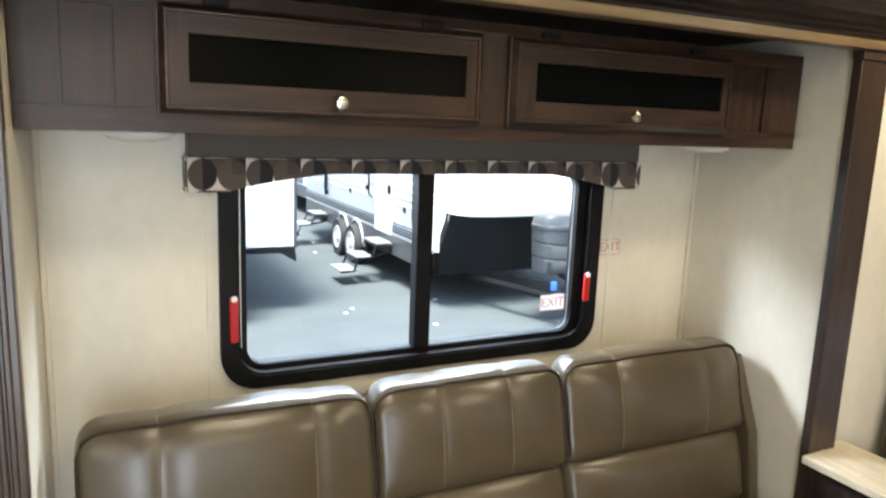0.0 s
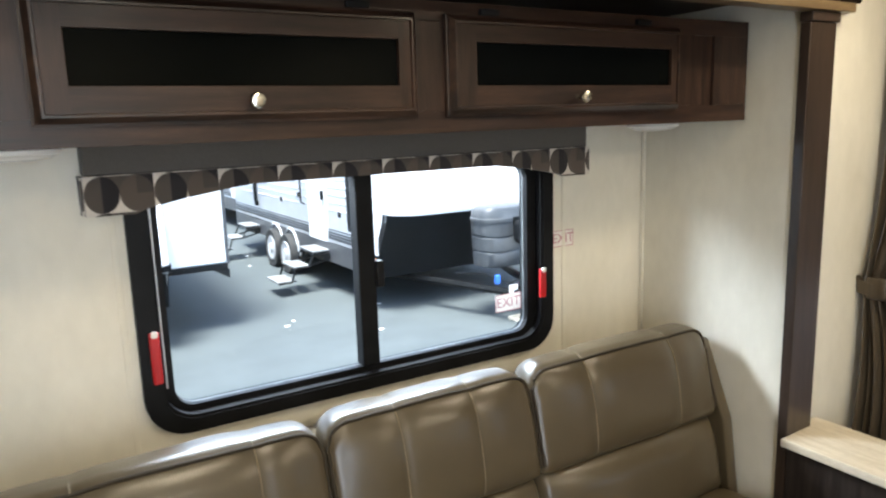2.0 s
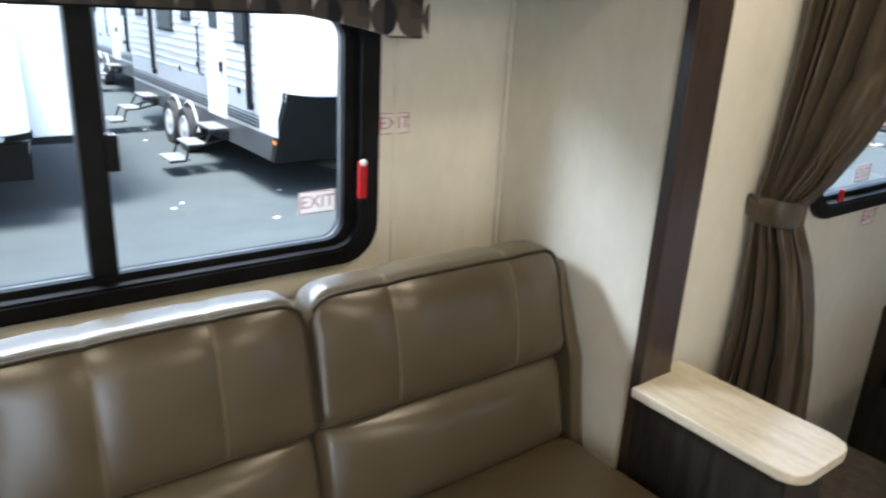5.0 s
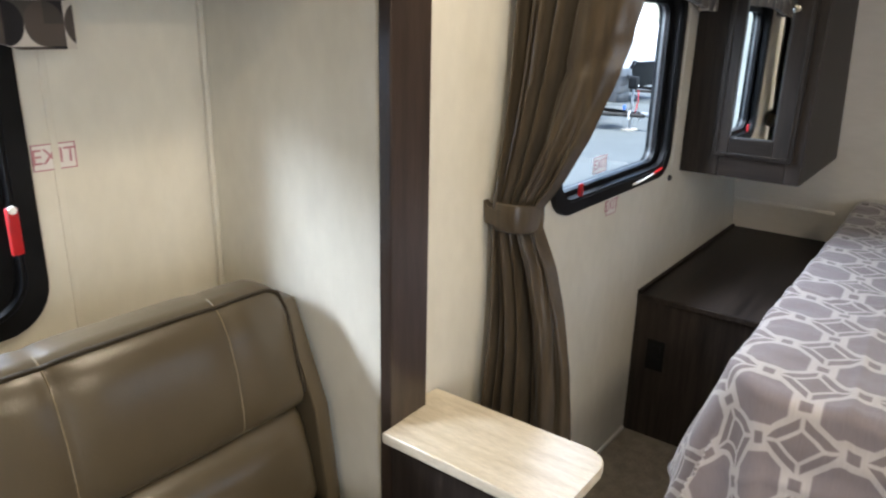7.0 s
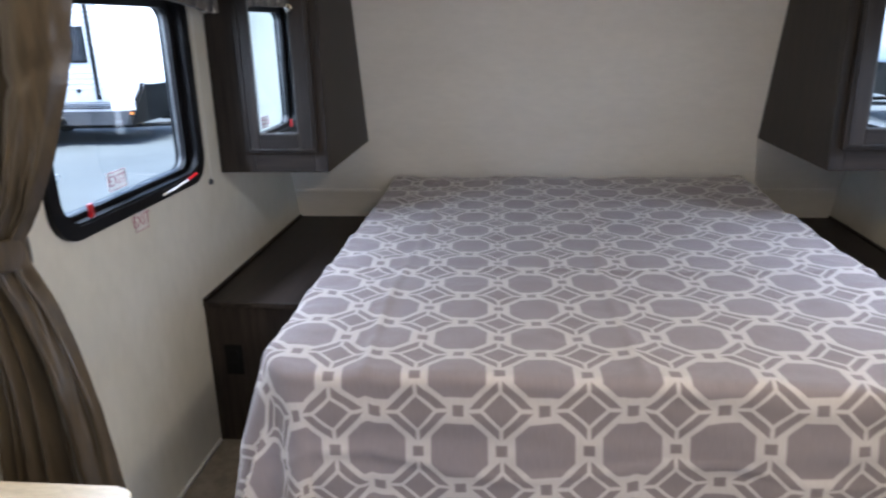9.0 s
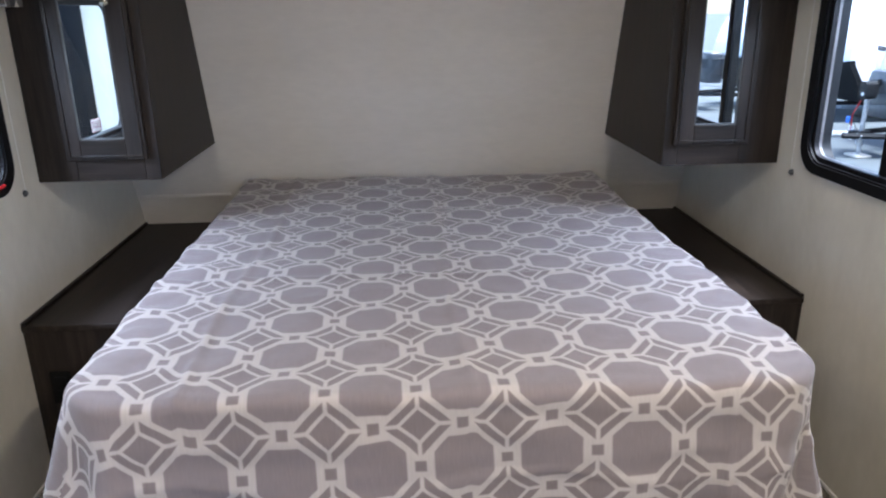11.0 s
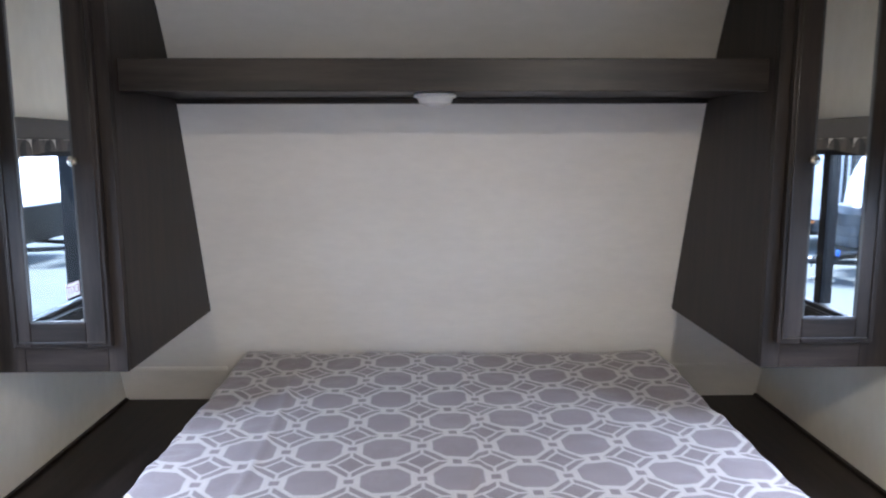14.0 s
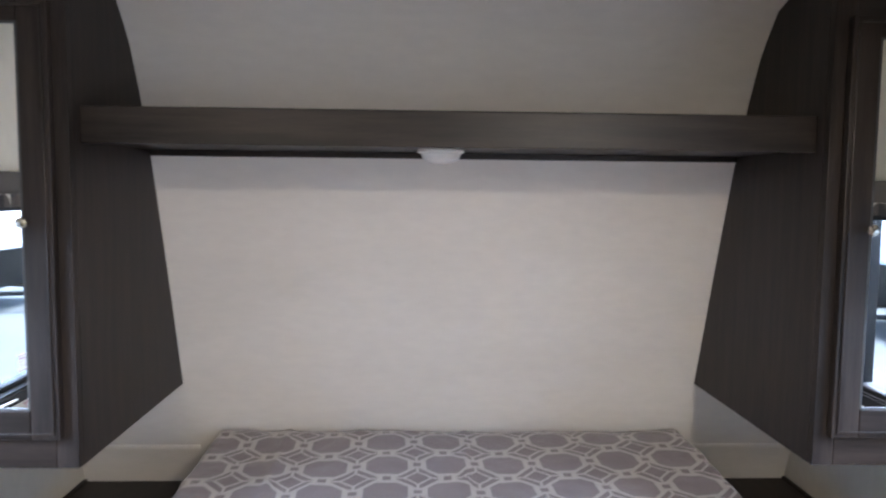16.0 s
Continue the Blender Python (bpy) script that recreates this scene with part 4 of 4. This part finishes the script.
    HEM.extend(c[0].co.copy() for c in grid[0][::-1])
    HEM.extend(col[0][0].co.copy() for col in grid[1:-1])
    HEM.extend(c[0].co.copy() for c in grid[-1])
    for i in range(na):
        for j in range(nb):
            q = (grid[i][j], grid[i + 1][j], grid[i + 1][j + 1], grid[i][j + 1])
            fa = bm.faces.new([v[0] for v in q])
            for lp, v in zip(fa.loops, q):
                wv = Vector((v[1] * 4.2, v[2] * 4.2, 9.0))
                lp[uvl].uv = (v[1] - 0.033 * (v[2] - 2.613) + 0.007 * noise.noise(wv), v[2] + 0.044 * (v[1] - 0.125) + 0.007 * noise.noise(wv + Vector((3, 8, 1))))
    return bm


bst = thing("bedspread", (3.3, -0.04, 0.03), "mauve-grey bedspread with a light trellis print, draped over the bed", "bedspread")
HEM = []
bs = part("cloth", bedspread(), spread_m, bst, smooth=80)
_m = bs.modifiers.new("thickness", "SOLIDIFY")
_m.thickness, _m.offset = 0.004, -1
part("hem", tube(HEM, 0.0035, 6), mat("hem_cloth", (0.24, 0.21, 0.215), (0.30, 0.265, 0.27), 0.85, size=80), bst, "stitched mauve-grey hem", 70)

# ---- tied curtain ----
def curtain(s, spread):
    """A tied privacy curtain on the side s (+1 or -1); spread widens it from the wall."""
    ob = thing("curtain", (2.36, s * 1.05, 0.02), "brown satin privacy curtain tied back against the wall", "curtain", "privacy curtains")
    # height, free edge across the room, pleat depth, wall-side edge along the room
    keys = [(0.04, 0.945, 0.040, 2.235), (0.475, 0.966, 0.040, 2.262), (0.626, 0.981, 0.038, 2.284), (0.741, 1.003, 0.036, 2.30), (0.853, 1.034, 0.032, 2.308),
            (0.935, 1.074, 0.026, 2.312), (0.976, 1.074, 0.026, 2.312), (1.037, 1.030, 0.030, 2.318), (1.125, 0.982, 0.034, 2.325), (1.25, 0.932, 0.036, 2.333),
            (1.378, 0.899, 0.036, 2.338), (1.70, 0.82, 0.036, 2.34), (1.95, 0.757, 0.036, 2.34)]

    def val(z, c):
        for p, q in zip(keys, keys[1:]):
            if p[0] <= z <= q[0]:
                f = (z - p[0]) / (q[0] - p[0])
                return p[c] + (q[c] - p[c]) * f
        return keys[-1][c]
    bm = bmesh.new()
    n, m = 150, 90
    rows = []
    for j in range(m + 1):
        z = 0.04 + (1.95 - 0.04) * j / m
        yr, amp = val(z, 1), val(z, 2)
        near = math.exp(-((z - 0.955) / 0.16) ** 2)
        row = []
        for i in range(n + 1):
            k = i / n
            y = 1.150 + (yr - 1.150) * k * spread
            wide = max(0.0, min(1.0, (k - 0.44) / 0.08))
            wide = wide * wide * (3 - 2 * wide)
            ph = 2 * math.pi * 4.4 * k / 0.46 + 0.7 * math.sin(k * 19 + z * 0.9)
            pleat = amp * (0.85 * math.sin(ph) + 0.35 * math.sin(1.63 * ph + 1.0 + 0.8 * z))
            q = max(0.0, (k - 0.48) / 0.52)
            panel = amp * (-0.75 * math.sin(math.pi * q) + (0.22 + 0.35 * near) * math.sin(3 * math.pi * q + 0.8 + 1.3 * z) * math.sin(math.pi * q))
            fold = pleat * (1 - wide) + panel * wide + amp * 1.9 * math.exp(-((k - 0.475) / 0.020) ** 2) * (1 - 0.6 * near)
            fold += 0.010 * noise.noise(Vector((k * 6, z * 2.2, 1.0))) * (1 - near) + 0.0035 * noise.noise(Vector((k * 11, z * 16, 6.0))) * wide
            fold += 0.013 * math.exp(-((z - 1.28 - 0.12 * (k - 0.8)) / 0.011) ** 2) * wide + 0.008 * math.exp(-((z - 1.06 + 0.20 * (k - 0.7)) / 0.016) ** 2) * wide
            fold += 0.007 * near * math.sin(k * 52 + 2 * math.sin(k * 9))
            bulge = -0.02 * math.sin(math.pi * k) * near
            xl = val(z, 3) + amp
            row.append(bm.verts.new((xl + (2.385 - xl) * min(1.0, k * 1.5) + fold + bulge, s * y, z)))
        rows.append(row)
    for a, b in zip(rows, rows[1:]):
        for i in range(n):
            bm.faces.new((a[i], a[i + 1], b[i + 1], b[i]))
    cl = part("cloth", bm, curtain_m, ob, smooth=80)
    mo = cl.modifiers.new("thickness", "SOLIDIFY")
    mo.thickness = 0.002
    loop = []
    for i in range(28):
        k = 2 * math.pi * i / 28
        loop.append((2.365 + 0.058 * math.copysign(abs(math.cos(k)) ** 0.7, math.cos(k)), 1.119 + 0.043 * (2 * spread - 1) * math.copysign(abs(math.sin(k)) ** 0.7, math.sin(k)) - 0.043 * 2 * (spread - 1)))
    bm = bmesh.new()
    lay = []
    for z, e in ((0.925, 0.0), (0.93, 0.003), (0.955, 0.005), (0.98, 0.003), (0.985, 0.0)):
        lay.append([bm.verts.new((2.365 + (x - 2.365) * (1 + e * 12), s * (1.117 + (y - 1.117) * (1 + e * 12)), z + 0.006 * math.sin(x * 20))) for x, y in loop])
    for a, b in zip(lay, lay[1:]):
        for i in range(28):
            bm.faces.new((a[i], a[(i + 1) % 28], b[(i + 1) % 28], b[i]))
    part("tie_hook", prism([(s * 1.120, 0.936), (s * 1.163, 0.942), (s * 1.168, 0.990), (s * 1.155, 0.976), (s * 1.120, 0.972)], "x", 2.304, 2.322, 0.002), curtain_m, ob)
    tb = part("tie_band", bm, curtain_m, ob, "satin tie band", 70)
    mo = tb.modifiers.new("thickness", "SOLIDIFY")
    mo.thickness = 0.003


curtain(1, 1.0)
curtain(-1, 1.2)
tr = thing("curtain_track", (2.365, 0, CEIL - 0.014), "white curtain track across the ceiling", "curtain track")
part("rail", box(2.35, 2.38, -1.16, 1.16, CEIL - 0.014, CEIL - 0.001, 0.002), white_p, tr)

# ---- small wall fittings ----
for s in (1, -1):
    sc = thing("blind_cord_clip", (3.405, s * (W - 0.004), 0.862), "small grey cord clip on the wall under the valance", "clip", "cord clips")
    part("clip", lathe([(0.010, 0), (0.010, -s * 0.005), (0.006, -s * 0.009), (0.001, -s * 0.009)], (3.405, s * (W - 0.0005), 0.862), "y", 14), grey_edge, sc)
    part("cord", tube([(3.405, s * (W - 0.006), 0.868), (3.404, s * (W - 0.006), 1.10), (3.402, s * (W - 0.008), 1.392)], 0.0012, 5), white_p, sc)

# ---- ceiling lamps ----
for x, y, power in LAMPS:
    cl = thing("ceiling_light", (x, y, CEIL), "lit round ceiling light with a warm white lens", "ceiling light", "ceiling lights")
    part("rim", lathe([(0.10, -0.001), (0.103, -0.010), (0.098, -0.045), (0.086, -0.050)], (x, y, CEIL), "z", 32), white_p, cl)
    part("lens", lathe([(0.086, -0.0502), (0.06, -0.058), (0.001, -0.061)], (x, y, CEIL), "z", 32), lamp_m, cl)
    li = bpy.data.lights.new("ceiling_lamp", "AREA")
    li.shape, li.size, li.energy, li.color = "DISK", 0.13, power, LAMP_COLOR
    lo = new("ceiling_lamp", li)
    lo.location = (x, y, CEIL - 0.066)

# ---- outdoors: the sales lot ----
GZ = -0.75
setting("ground", box(-900, 900, -900, 900, GZ - 0.5, GZ), asphalt, "grey worn asphalt lot", "ground")


def step_unit(x, y, parent):
    """A folding two-tread entry step under a trailer's door; the side faces -x."""
    st = part("entry_step", box(x - 0.24, x + 0.02, y - 0.25, y + 0.25, -0.215, -0.19, 0.006), step_m, parent, "folding metal entry step")
    part("tread", box(x - 0.50, x - 0.27, y - 0.23, y + 0.23, -0.395, -0.37, 0.006), step_m, st)
    part("tread", box(x - 0.73, x - 0.48, y - 0.23, y + 0.23, -0.570, -0.545, 0.006), step_m, st)
    for e in (-1, 1):
        bm = tube([(x + 0.03, y + e * 0.24, -0.30), (x - 0.22, y + e * 0.24, -0.22), (x - 0.30, y + e * 0.24, -0.385), (x - 0.48, y + e * 0.24, -0.39),
                   (x - 0.54, y + e * 0.24, -0.56), (x - 0.72, y + e * 0.24, -0.565)], 0.017, 6)
        part("arm", bm, cap_m, st)
        part("brace", tube([(x - 0.02, y + e * 0.20, -0.33), (x - 0.30, y + e * 0.20, -0.39)], 0.014, 6), cap_m, st)
    part("bracket", box(x - 0.10, x + 0.10, y - 0.28, y + 0.28, -0.33, -0.23, 0.006), cap_m, st)


def wheel(x, y, parent, r=0.30):
    z = GZ + r
    ty = part("tyre", lathe([(r * 0.64, -0.085), (r * 0.94, -0.095), (r, -0.06), (r, 0.06), (r * 0.94, 0.095), (r * 0.64, 0.085)], (x, y, z), "x", 28), rubber, parent)
    part("rim", lathe([(r * 0.62, -0.086), (r * 0.60, -0.096), (r * 0.54, -0.094), (r * 0.48, -0.0875), (r * 0.26, -0.0875), (r * 0.20, -0.104), (0.01, -0.108)], (x, y, z), "x", 28), rib_m, ty, "pale steel rim")


def tank_cover(cx, cy, z0, z1, parent):
    """A moulded two-bottle gas cover: an oval tub with rolled grooves and a shallow domed lid."""
    bm = bmesh.new()
    hgt = z1 - z0
    prof = [(0.0, 0.90), (0.02, 0.94), (0.24, 0.965), (0.25, 0.945), (0.275, 0.945), (0.285, 0.975), (0.49, 0.985), (0.50, 0.965), (0.525, 0.965), (0.535, 0.995),
            (0.74, 1.0), (0.745, 1.03), (0.80, 1.03), (0.81, 1.0), (0.93, 0.97), (0.975, 0.90), (0.995, 0.70), (1.0, 0.02)]
    rings = []
    for f, k in prof:
        ring = []
        for j in range(36):
            a = 2 * math.pi * j / 36
            c, d = math.cos(a), math.sin(a)
            x = 0.385 * k * math.copysign(abs(c) ** 0.55, c)
            y = 0.215 * k * math.copysign(abs(d) ** 0.62, d)
            wave = 0.018 * math.sin(x * 9.0) if 0.1 < f < 0.6 else 0.0
            ring.append(bm.verts.new((cx + x, cy + y, z0 + hgt * f + wave)))
        rings.append(ring)
    for a, b in zip(rings, rings[1:]):
        for j in range(36):
            bm.faces.new((a[j], a[(j + 1) % 36], b[(j + 1) % 36], b[j]))
    bm.faces.new(rings[0])
    bm.faces.new(rings[-1])
    tk = part("tank_cover", bm, tank_m, parent, "grey moulded gas tank cover", 40)
    part("latch", box(cx - 0.04, cx + 0.04, cy - 0.235, cy - 0.21, z0 + hgt * 0.70, z0 + hgt * 0.82, 0.006), cap_m, tk)
    return tk


def trailer(x0, yf, length, black_top, label, low=0.0, group="trailers on the lot"):
    """A white travel trailer whose front faces -y; x0 is its side with the door, yf its foremost line."""
    w = 2.36
    x1 = x0 + w
    cx = x0 + w / 2
    ob = thing("travel_trailer", (cx, yf + length / 2, GZ), label, "trailer", group)
    top, bot = 2.35, -0.31
    yb = yf + length
    nose = [(yf + 0.36, bot), (yf + 0.20, bot + 0.36), (yf + 0.02, black_top - 0.06), (yf, black_top + 0.02), (yf + 0.04, black_top + 0.28), (yf + 0.16, black_top + 0.60),
            (yf + 0.36, black_top + 0.95), (yf + 0.68, min(top - 0.3, black_top + 1.38)), (yf + 1.05, top - 0.10), (yf + 1.55, top)]
    part("body", prism([(yb, bot)] + nose + [(yb, top)], "x", x0, x1, 0.03), gelcoat, ob, smooth=30)
    # black lower front: its upper edge dips from the corners to the middle
    bm = bmesh.new()
    cols = []
    for i in range(25):
        x = x0 - 0.012 + (w + 0.024) * i / 24
        edge = black_top - 0.02 + 0.05 * abs(2 * i / 24 - 1) ** 5
        col = []
        for q in range(9):
            z = bot - 0.04 + (edge - bot + 0.04) * q / 8
            y = next((a[0] + (b[0] - a[0]) * (z - a[1]) / (b[1] - a[1]) for a, b in zip(nose, nose[1:]) if a[1] <= z <= b[1]), nose[0][0])
            col.append((y, z))
        rows = [(y - 0.014, z) for y, z in col] + [(y + 0.10, z) for y, z in reversed(col)]
        cols.append([bm.verts.new((x, y, z)) for y, z in rows])
    for a, b in zip(cols, cols[1:]):
        for j in range(len(a)):
            bm.faces.new((a[j], b[j], b[(j + 1) % len(a)], a[(j + 1) % len(a)]))
    bm.faces.new(cols[0])
    bm.faces.new(cols[-1])
    part("front_cap", bm, cap_m, ob, "black lower front cap", 40)
    part("nose_seam", tube([(x0 - 0.004, y + 0.02, z) for y, z in nose[2:9]], 0.012, 6), rib_m, ob)
    part("skirt", box(x0 - 0.012, x0 + 0.02, yf + 0.36, yb - 0.05, bot - 0.04, -0.085, 0.004), graphite, ob, "graphite lower skirt")
    for z, hz, m in ((-0.065, 0.010, rib_m), (-0.030, 0.018, graphite), (0.010, 0.012, graphite), (0.045, 0.010, graphite), (0.085, 0.006, graphite)):
        part("stripe", box(x0 - 0.008, x0 + 0.02, yf + 0.28, yb - 0.05, z - hz, z + hz), m, ob)
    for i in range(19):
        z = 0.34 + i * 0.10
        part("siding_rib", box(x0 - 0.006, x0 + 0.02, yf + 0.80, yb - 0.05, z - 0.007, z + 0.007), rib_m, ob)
    # door, hatches, windows and awning arms on the side
    dy = yf + 1.74
    do = part("door", box(x0 - 0.02, x0 + 0.02, dy, dy + 0.66, -0.10, 1.75, 0.01), gelcoat, ob)
    part("door_window", box(x0 - 0.026, x0 - 0.0205, dy + 0.17, dy + 0.48, 0.95, 1.50, 0.002), dim_glass, do)
    part("door_handle", box(x0 - 0.05, x0 - 0.0205, dy + 0.05, dy + 0.11, 0.46, 0.58, 0.006), cap_m, do)
    part("grab_rail", tube([(x0 - 0.02, dy + 0.78, 0.35), (x0 - 0.07, dy + 0.78, 0.38), (x0 - 0.07, dy + 0.78, 0.95), (x0 - 0.02, dy + 0.78, 0.98)], 0.014, 6), cap_m, ob)
    for wy, ww, wz, wh in ((yf + 1.06, 0.34, 0.82, 0.66), (yf + 2.95, 0.40, 0.98, 0.45), (yf + 3.75, 0.75, 0.80, 0.60), (yf + 5.25, 0.45, 0.95, 0.40)):
        if wy + ww < yb - 0.2:
            wi = part("window", box(x0 - 0.02, x0 + 0.02, wy, wy + ww, wz, wz + wh, 0.008), cap_m, ob)
            part("pane", box(x0 - 0.024, x0 - 0.0205, wy + 0.04, wy + ww - 0.04, wz + 0.04, wz + wh - 0.04), dim_glass, wi)
    for ay in (yf + 0.90, yf + 4.72):
        part("awning_arm", box(x0 - 0.07, x0 - 0.021, ay, ay + 0.06, 0.22, 2.15, 0.006), cap_m, ob)
        part("awning_foot", box(x0 - 0.06, x0 - 0.008, ay - 0.01, ay + 0.07, 0.14, 0.219, 0.006), cap_m, ob)
    for hy, hz in ((yf + 1.30, 0.27), (yf + 2.75, 0.42), (yf + 3.50, 0.30)):
        part("socket_cover", box(x0 - 0.018, x0 + 0.01, hy, hy + 0.07, hz, hz + 0.07, 0.006), cap_m, ob)
    ha = part("hatch", box(x0 - 0.014, x0 + 0.02, yf + 0.24, yf + 0.74, -0.07, 0.60, 0.010), gelcoat, ob)
    for hz in (0.02, 0.46):
        part("hinge", box(x0 - 0.022, x0 - 0.0145, yf + 0.25, yf + 0.29, hz, hz + 0.06, 0.003), rib_m, ha)
    part("marker_light", box(x0 - 0.022, x0 - 0.006, yf + 0.30, yf + 0.38, -0.15, -0.11, 0.004), amber, ob, "amber marker light")
    part("marker_light", box(x1 + 0.002, x1 + 0.022, yf + 0.36, yf + 0.44, -0.06, -0.01, 0.004), amber, ob, "amber marker light")
    part("skirt", box(x1 - 0.02, x1 + 0.012, yf + 0.42, yb - 0.05, bot - 0.06, -0.02, 0.004), graphite, ob, "graphite lower skirt")
    part("hatch", box(x1 - 0.02, x1 + 0.012, yf + 0.52, yf + 0.98, 0.03, 0.45, 0.006), rib_m, ob)
    part("stripe", prism([(yf + 0.5, 0.62), (yf + 1.9, 0.36), (yf + 1.9, 0.40), (yf + 0.5, 0.70)], "x", x1 - 0.02, x1 + 0.006), graphite, ob, "grey swoosh stripe")
    for sy in (yf + 1.98, yf + 5.0):
        step_unit(x0, sy, ob)
    for wy in (yf + 3.20, yf + 3.88):
        wheel(x0 - 0.02, wy, ob)
        wheel(x1 - 0.14, wy, ob)
        part("wheel_arch", tube([(x0 - 0.012, wy + 0.335 * math.cos(k), GZ + 0.31 + 0.36 * math.sin(k)) for k in (math.pi * i / 12 for i in range(13))], 0.022, 6), rib_m, ob)
    part("chassis", box(x0 + 0.3, x1 - 0.3, yf + 0.8, yb - 0.05, bot - 0.14, bot - 0.005), cap_m, ob)
    for e in (-1, 1):
        part("tongue_beam", tube([(cx + e * 0.75, yf + 0.76, -0.42), (cx + e * 0.06, yf - 1.25, -0.42)], 0.045, 6), cap_m, ob)
    part("coupler", tube([(cx, yf - 1.15, -0.41), (cx, yf - 1.45, -0.40)], 0.05, 8), steel, ob)
    tank_cover(cx, yf - 0.55, -0.17 - low, 0.50 - low, ob)
    jy = yf - 0.92
    part("jack_post", tube([(cx, jy, GZ + 0.03), (cx, jy, 0.10 - low)], 0.032, 10), steel, ob, "steel tongue jack")
    part("jack_head", prism(rounded(cx - 0.085, cx + 0.085, 0.10 - low, 0.35 - low, 0.05), "y", jy - 0.09, jy + 0.09, 0.02), cap_m, ob)
    part("jack_lamp", lathe([(0.024, 0.0), (0.022, -0.012), (0.001, -0.014)], (cx + 0.02, jy - 0.091, 0.17 - low), "y", 12), white_p, ob)
    part("jack_foot", box(cx - 0.15, cx + 0.15, jy - 0.12, jy + 0.12, GZ, GZ + 0.035, 0.008), board, ob, "wooden pad under the jack")
    part("jack_collar", box(cx - 0.10, cx + 0.10, jy - 0.10, jy + 0.10, -0.46, -0.36, 0.008), cap_m, ob)
    part("cable", tube([(cx + 0.02, jy - 0.1, 0.08 - low), (cx - 0.05, jy - 0.15, -0.12 - low), (cx - 0.09, jy - 0.12, -0.36)], 0.009, 6), red, ob, "red breakaway cable")
    part("hose", tube([(cx - 0.50, yf - 0.30, -0.26), (cx - 0.42, jy + 0.1, -0.20), (cx - 0.25, jy - 0.05, -0.30), (cx - 0.05, jy - 0.12, -0.22), (cx + 0.12, jy - 0.12, -0.40)], 0.006, 6), cap_m, ob)
    part("chain", tube([(cx + 0.06, jy - 0.1, -0.38), (cx + 0.13, jy - 0.14, -0.55), (cx + 0.20, jy - 0.12, -0.40)], 0.010, 6), steel, ob)
    part("tag", box(cx - 0.25, cx - 0.14, jy - 0.05, jy - 0.04, -0.52, -0.32, 0.004), white_p, ob, "white paper tag")
    part("plug", box(cx - 0.40, cx - 0.34, jy - 0.02, jy + 0.02, -0.30, -0.20, 0.01), blue, ob, "blue plug")
    return ob


blue = mat("blue_plastic", (0.03, 0.12, 0.5), (0.04, 0.16, 0.6), 0.4)
TL = "white travel trailer with a black front cap on the asphalt"
LEN = 6.2
t_b = trailer(3.87, 7.05, LEN, 0.40, TL)
t_l = trailer(-0.76, 7.25, LEN, 0.12, "white travel trailer with its slide-out room extended on the asphalt", low=0.28)
_cx, _jy = 0.42, 7.25 - 0.92
part("cable_coil", tube([(_cx - 0.02 + 0.10 * math.cos(k), _jy - 0.13, -0.50 + 0.12 * math.sin(k)) for k in (2 * math.pi * i / 20 for i in range(20))], 0.016, 6, closed=True), white_p, t_l, "coiled white cable")
so = thing("slide_room", (2.0, 9.7, GZ), "white slide-out room extended from a parked trailer's side", "slide-out")
part("box", box(1.605, 2.275, 7.75, 11.6, 0.0, 1.90, 0.02), gelcoat, so)
part("edge", box(2.262, 2.292, 7.73, 7.76, -0.01, 1.91, 0.004), graphite, so)
part("rail", box(1.62, 2.28, 7.76, 7.84, -0.07, -0.002, 0.01), cap_m, so)
part("corner_shoe", prism([(2.12, -0.07), (2.29, -0.07), (2.29, -0.17)], "y", 7.76, 7.84), cap_m, so)
for x, y in ((8.3, 7.4), (14.2, 7.15), (20.2, 8.2), (-5.0, 8.2), (-9.4, 7.2), (4.45, 14.9), (8.7, 15.3), (13.0, 15.1), (-4.3, 15.0)):
    copy_thing(t_b, pose(x + 1.18, y + LEN / 2, GZ))
for x, y in ((2.5, -7.4), (6.7, -7.2), (11.4, -7.68), (15.7, -8.4), (-1.8, -7.6), (-6.1, -7.3), (-10.4, -7.5)):
    copy_thing(t_b, pose(x, y - LEN / 2, GZ, 0, 0, 180))

for x, y, a, k in ((3.59, 6.76, 20, 1.0), (2.93, 7.66, 60, 0.8), (2.80, 7.50, 10, 0.9), (3.47, 11.18, 110, 1.0), (3.68, 12.06, 70, 1.1), (4.05, 7.75, 140, 0.9)):
    bm = prism([(-0.03 * k, -0.02 * k), (0.025 * k, -0.022 * k), (0.035 * k, 0.017 * k), (-0.022 * k, 0.025 * k)], "z", 0.001, 0.006)
    pa = solid("paper_scrap", bm, white_p, "small white paper scrap lying on the asphalt", "litter", (0, 0, 0), "paper scraps", 0)
    pa.matrix_world = pose(x, y, GZ, 0, 0, a)
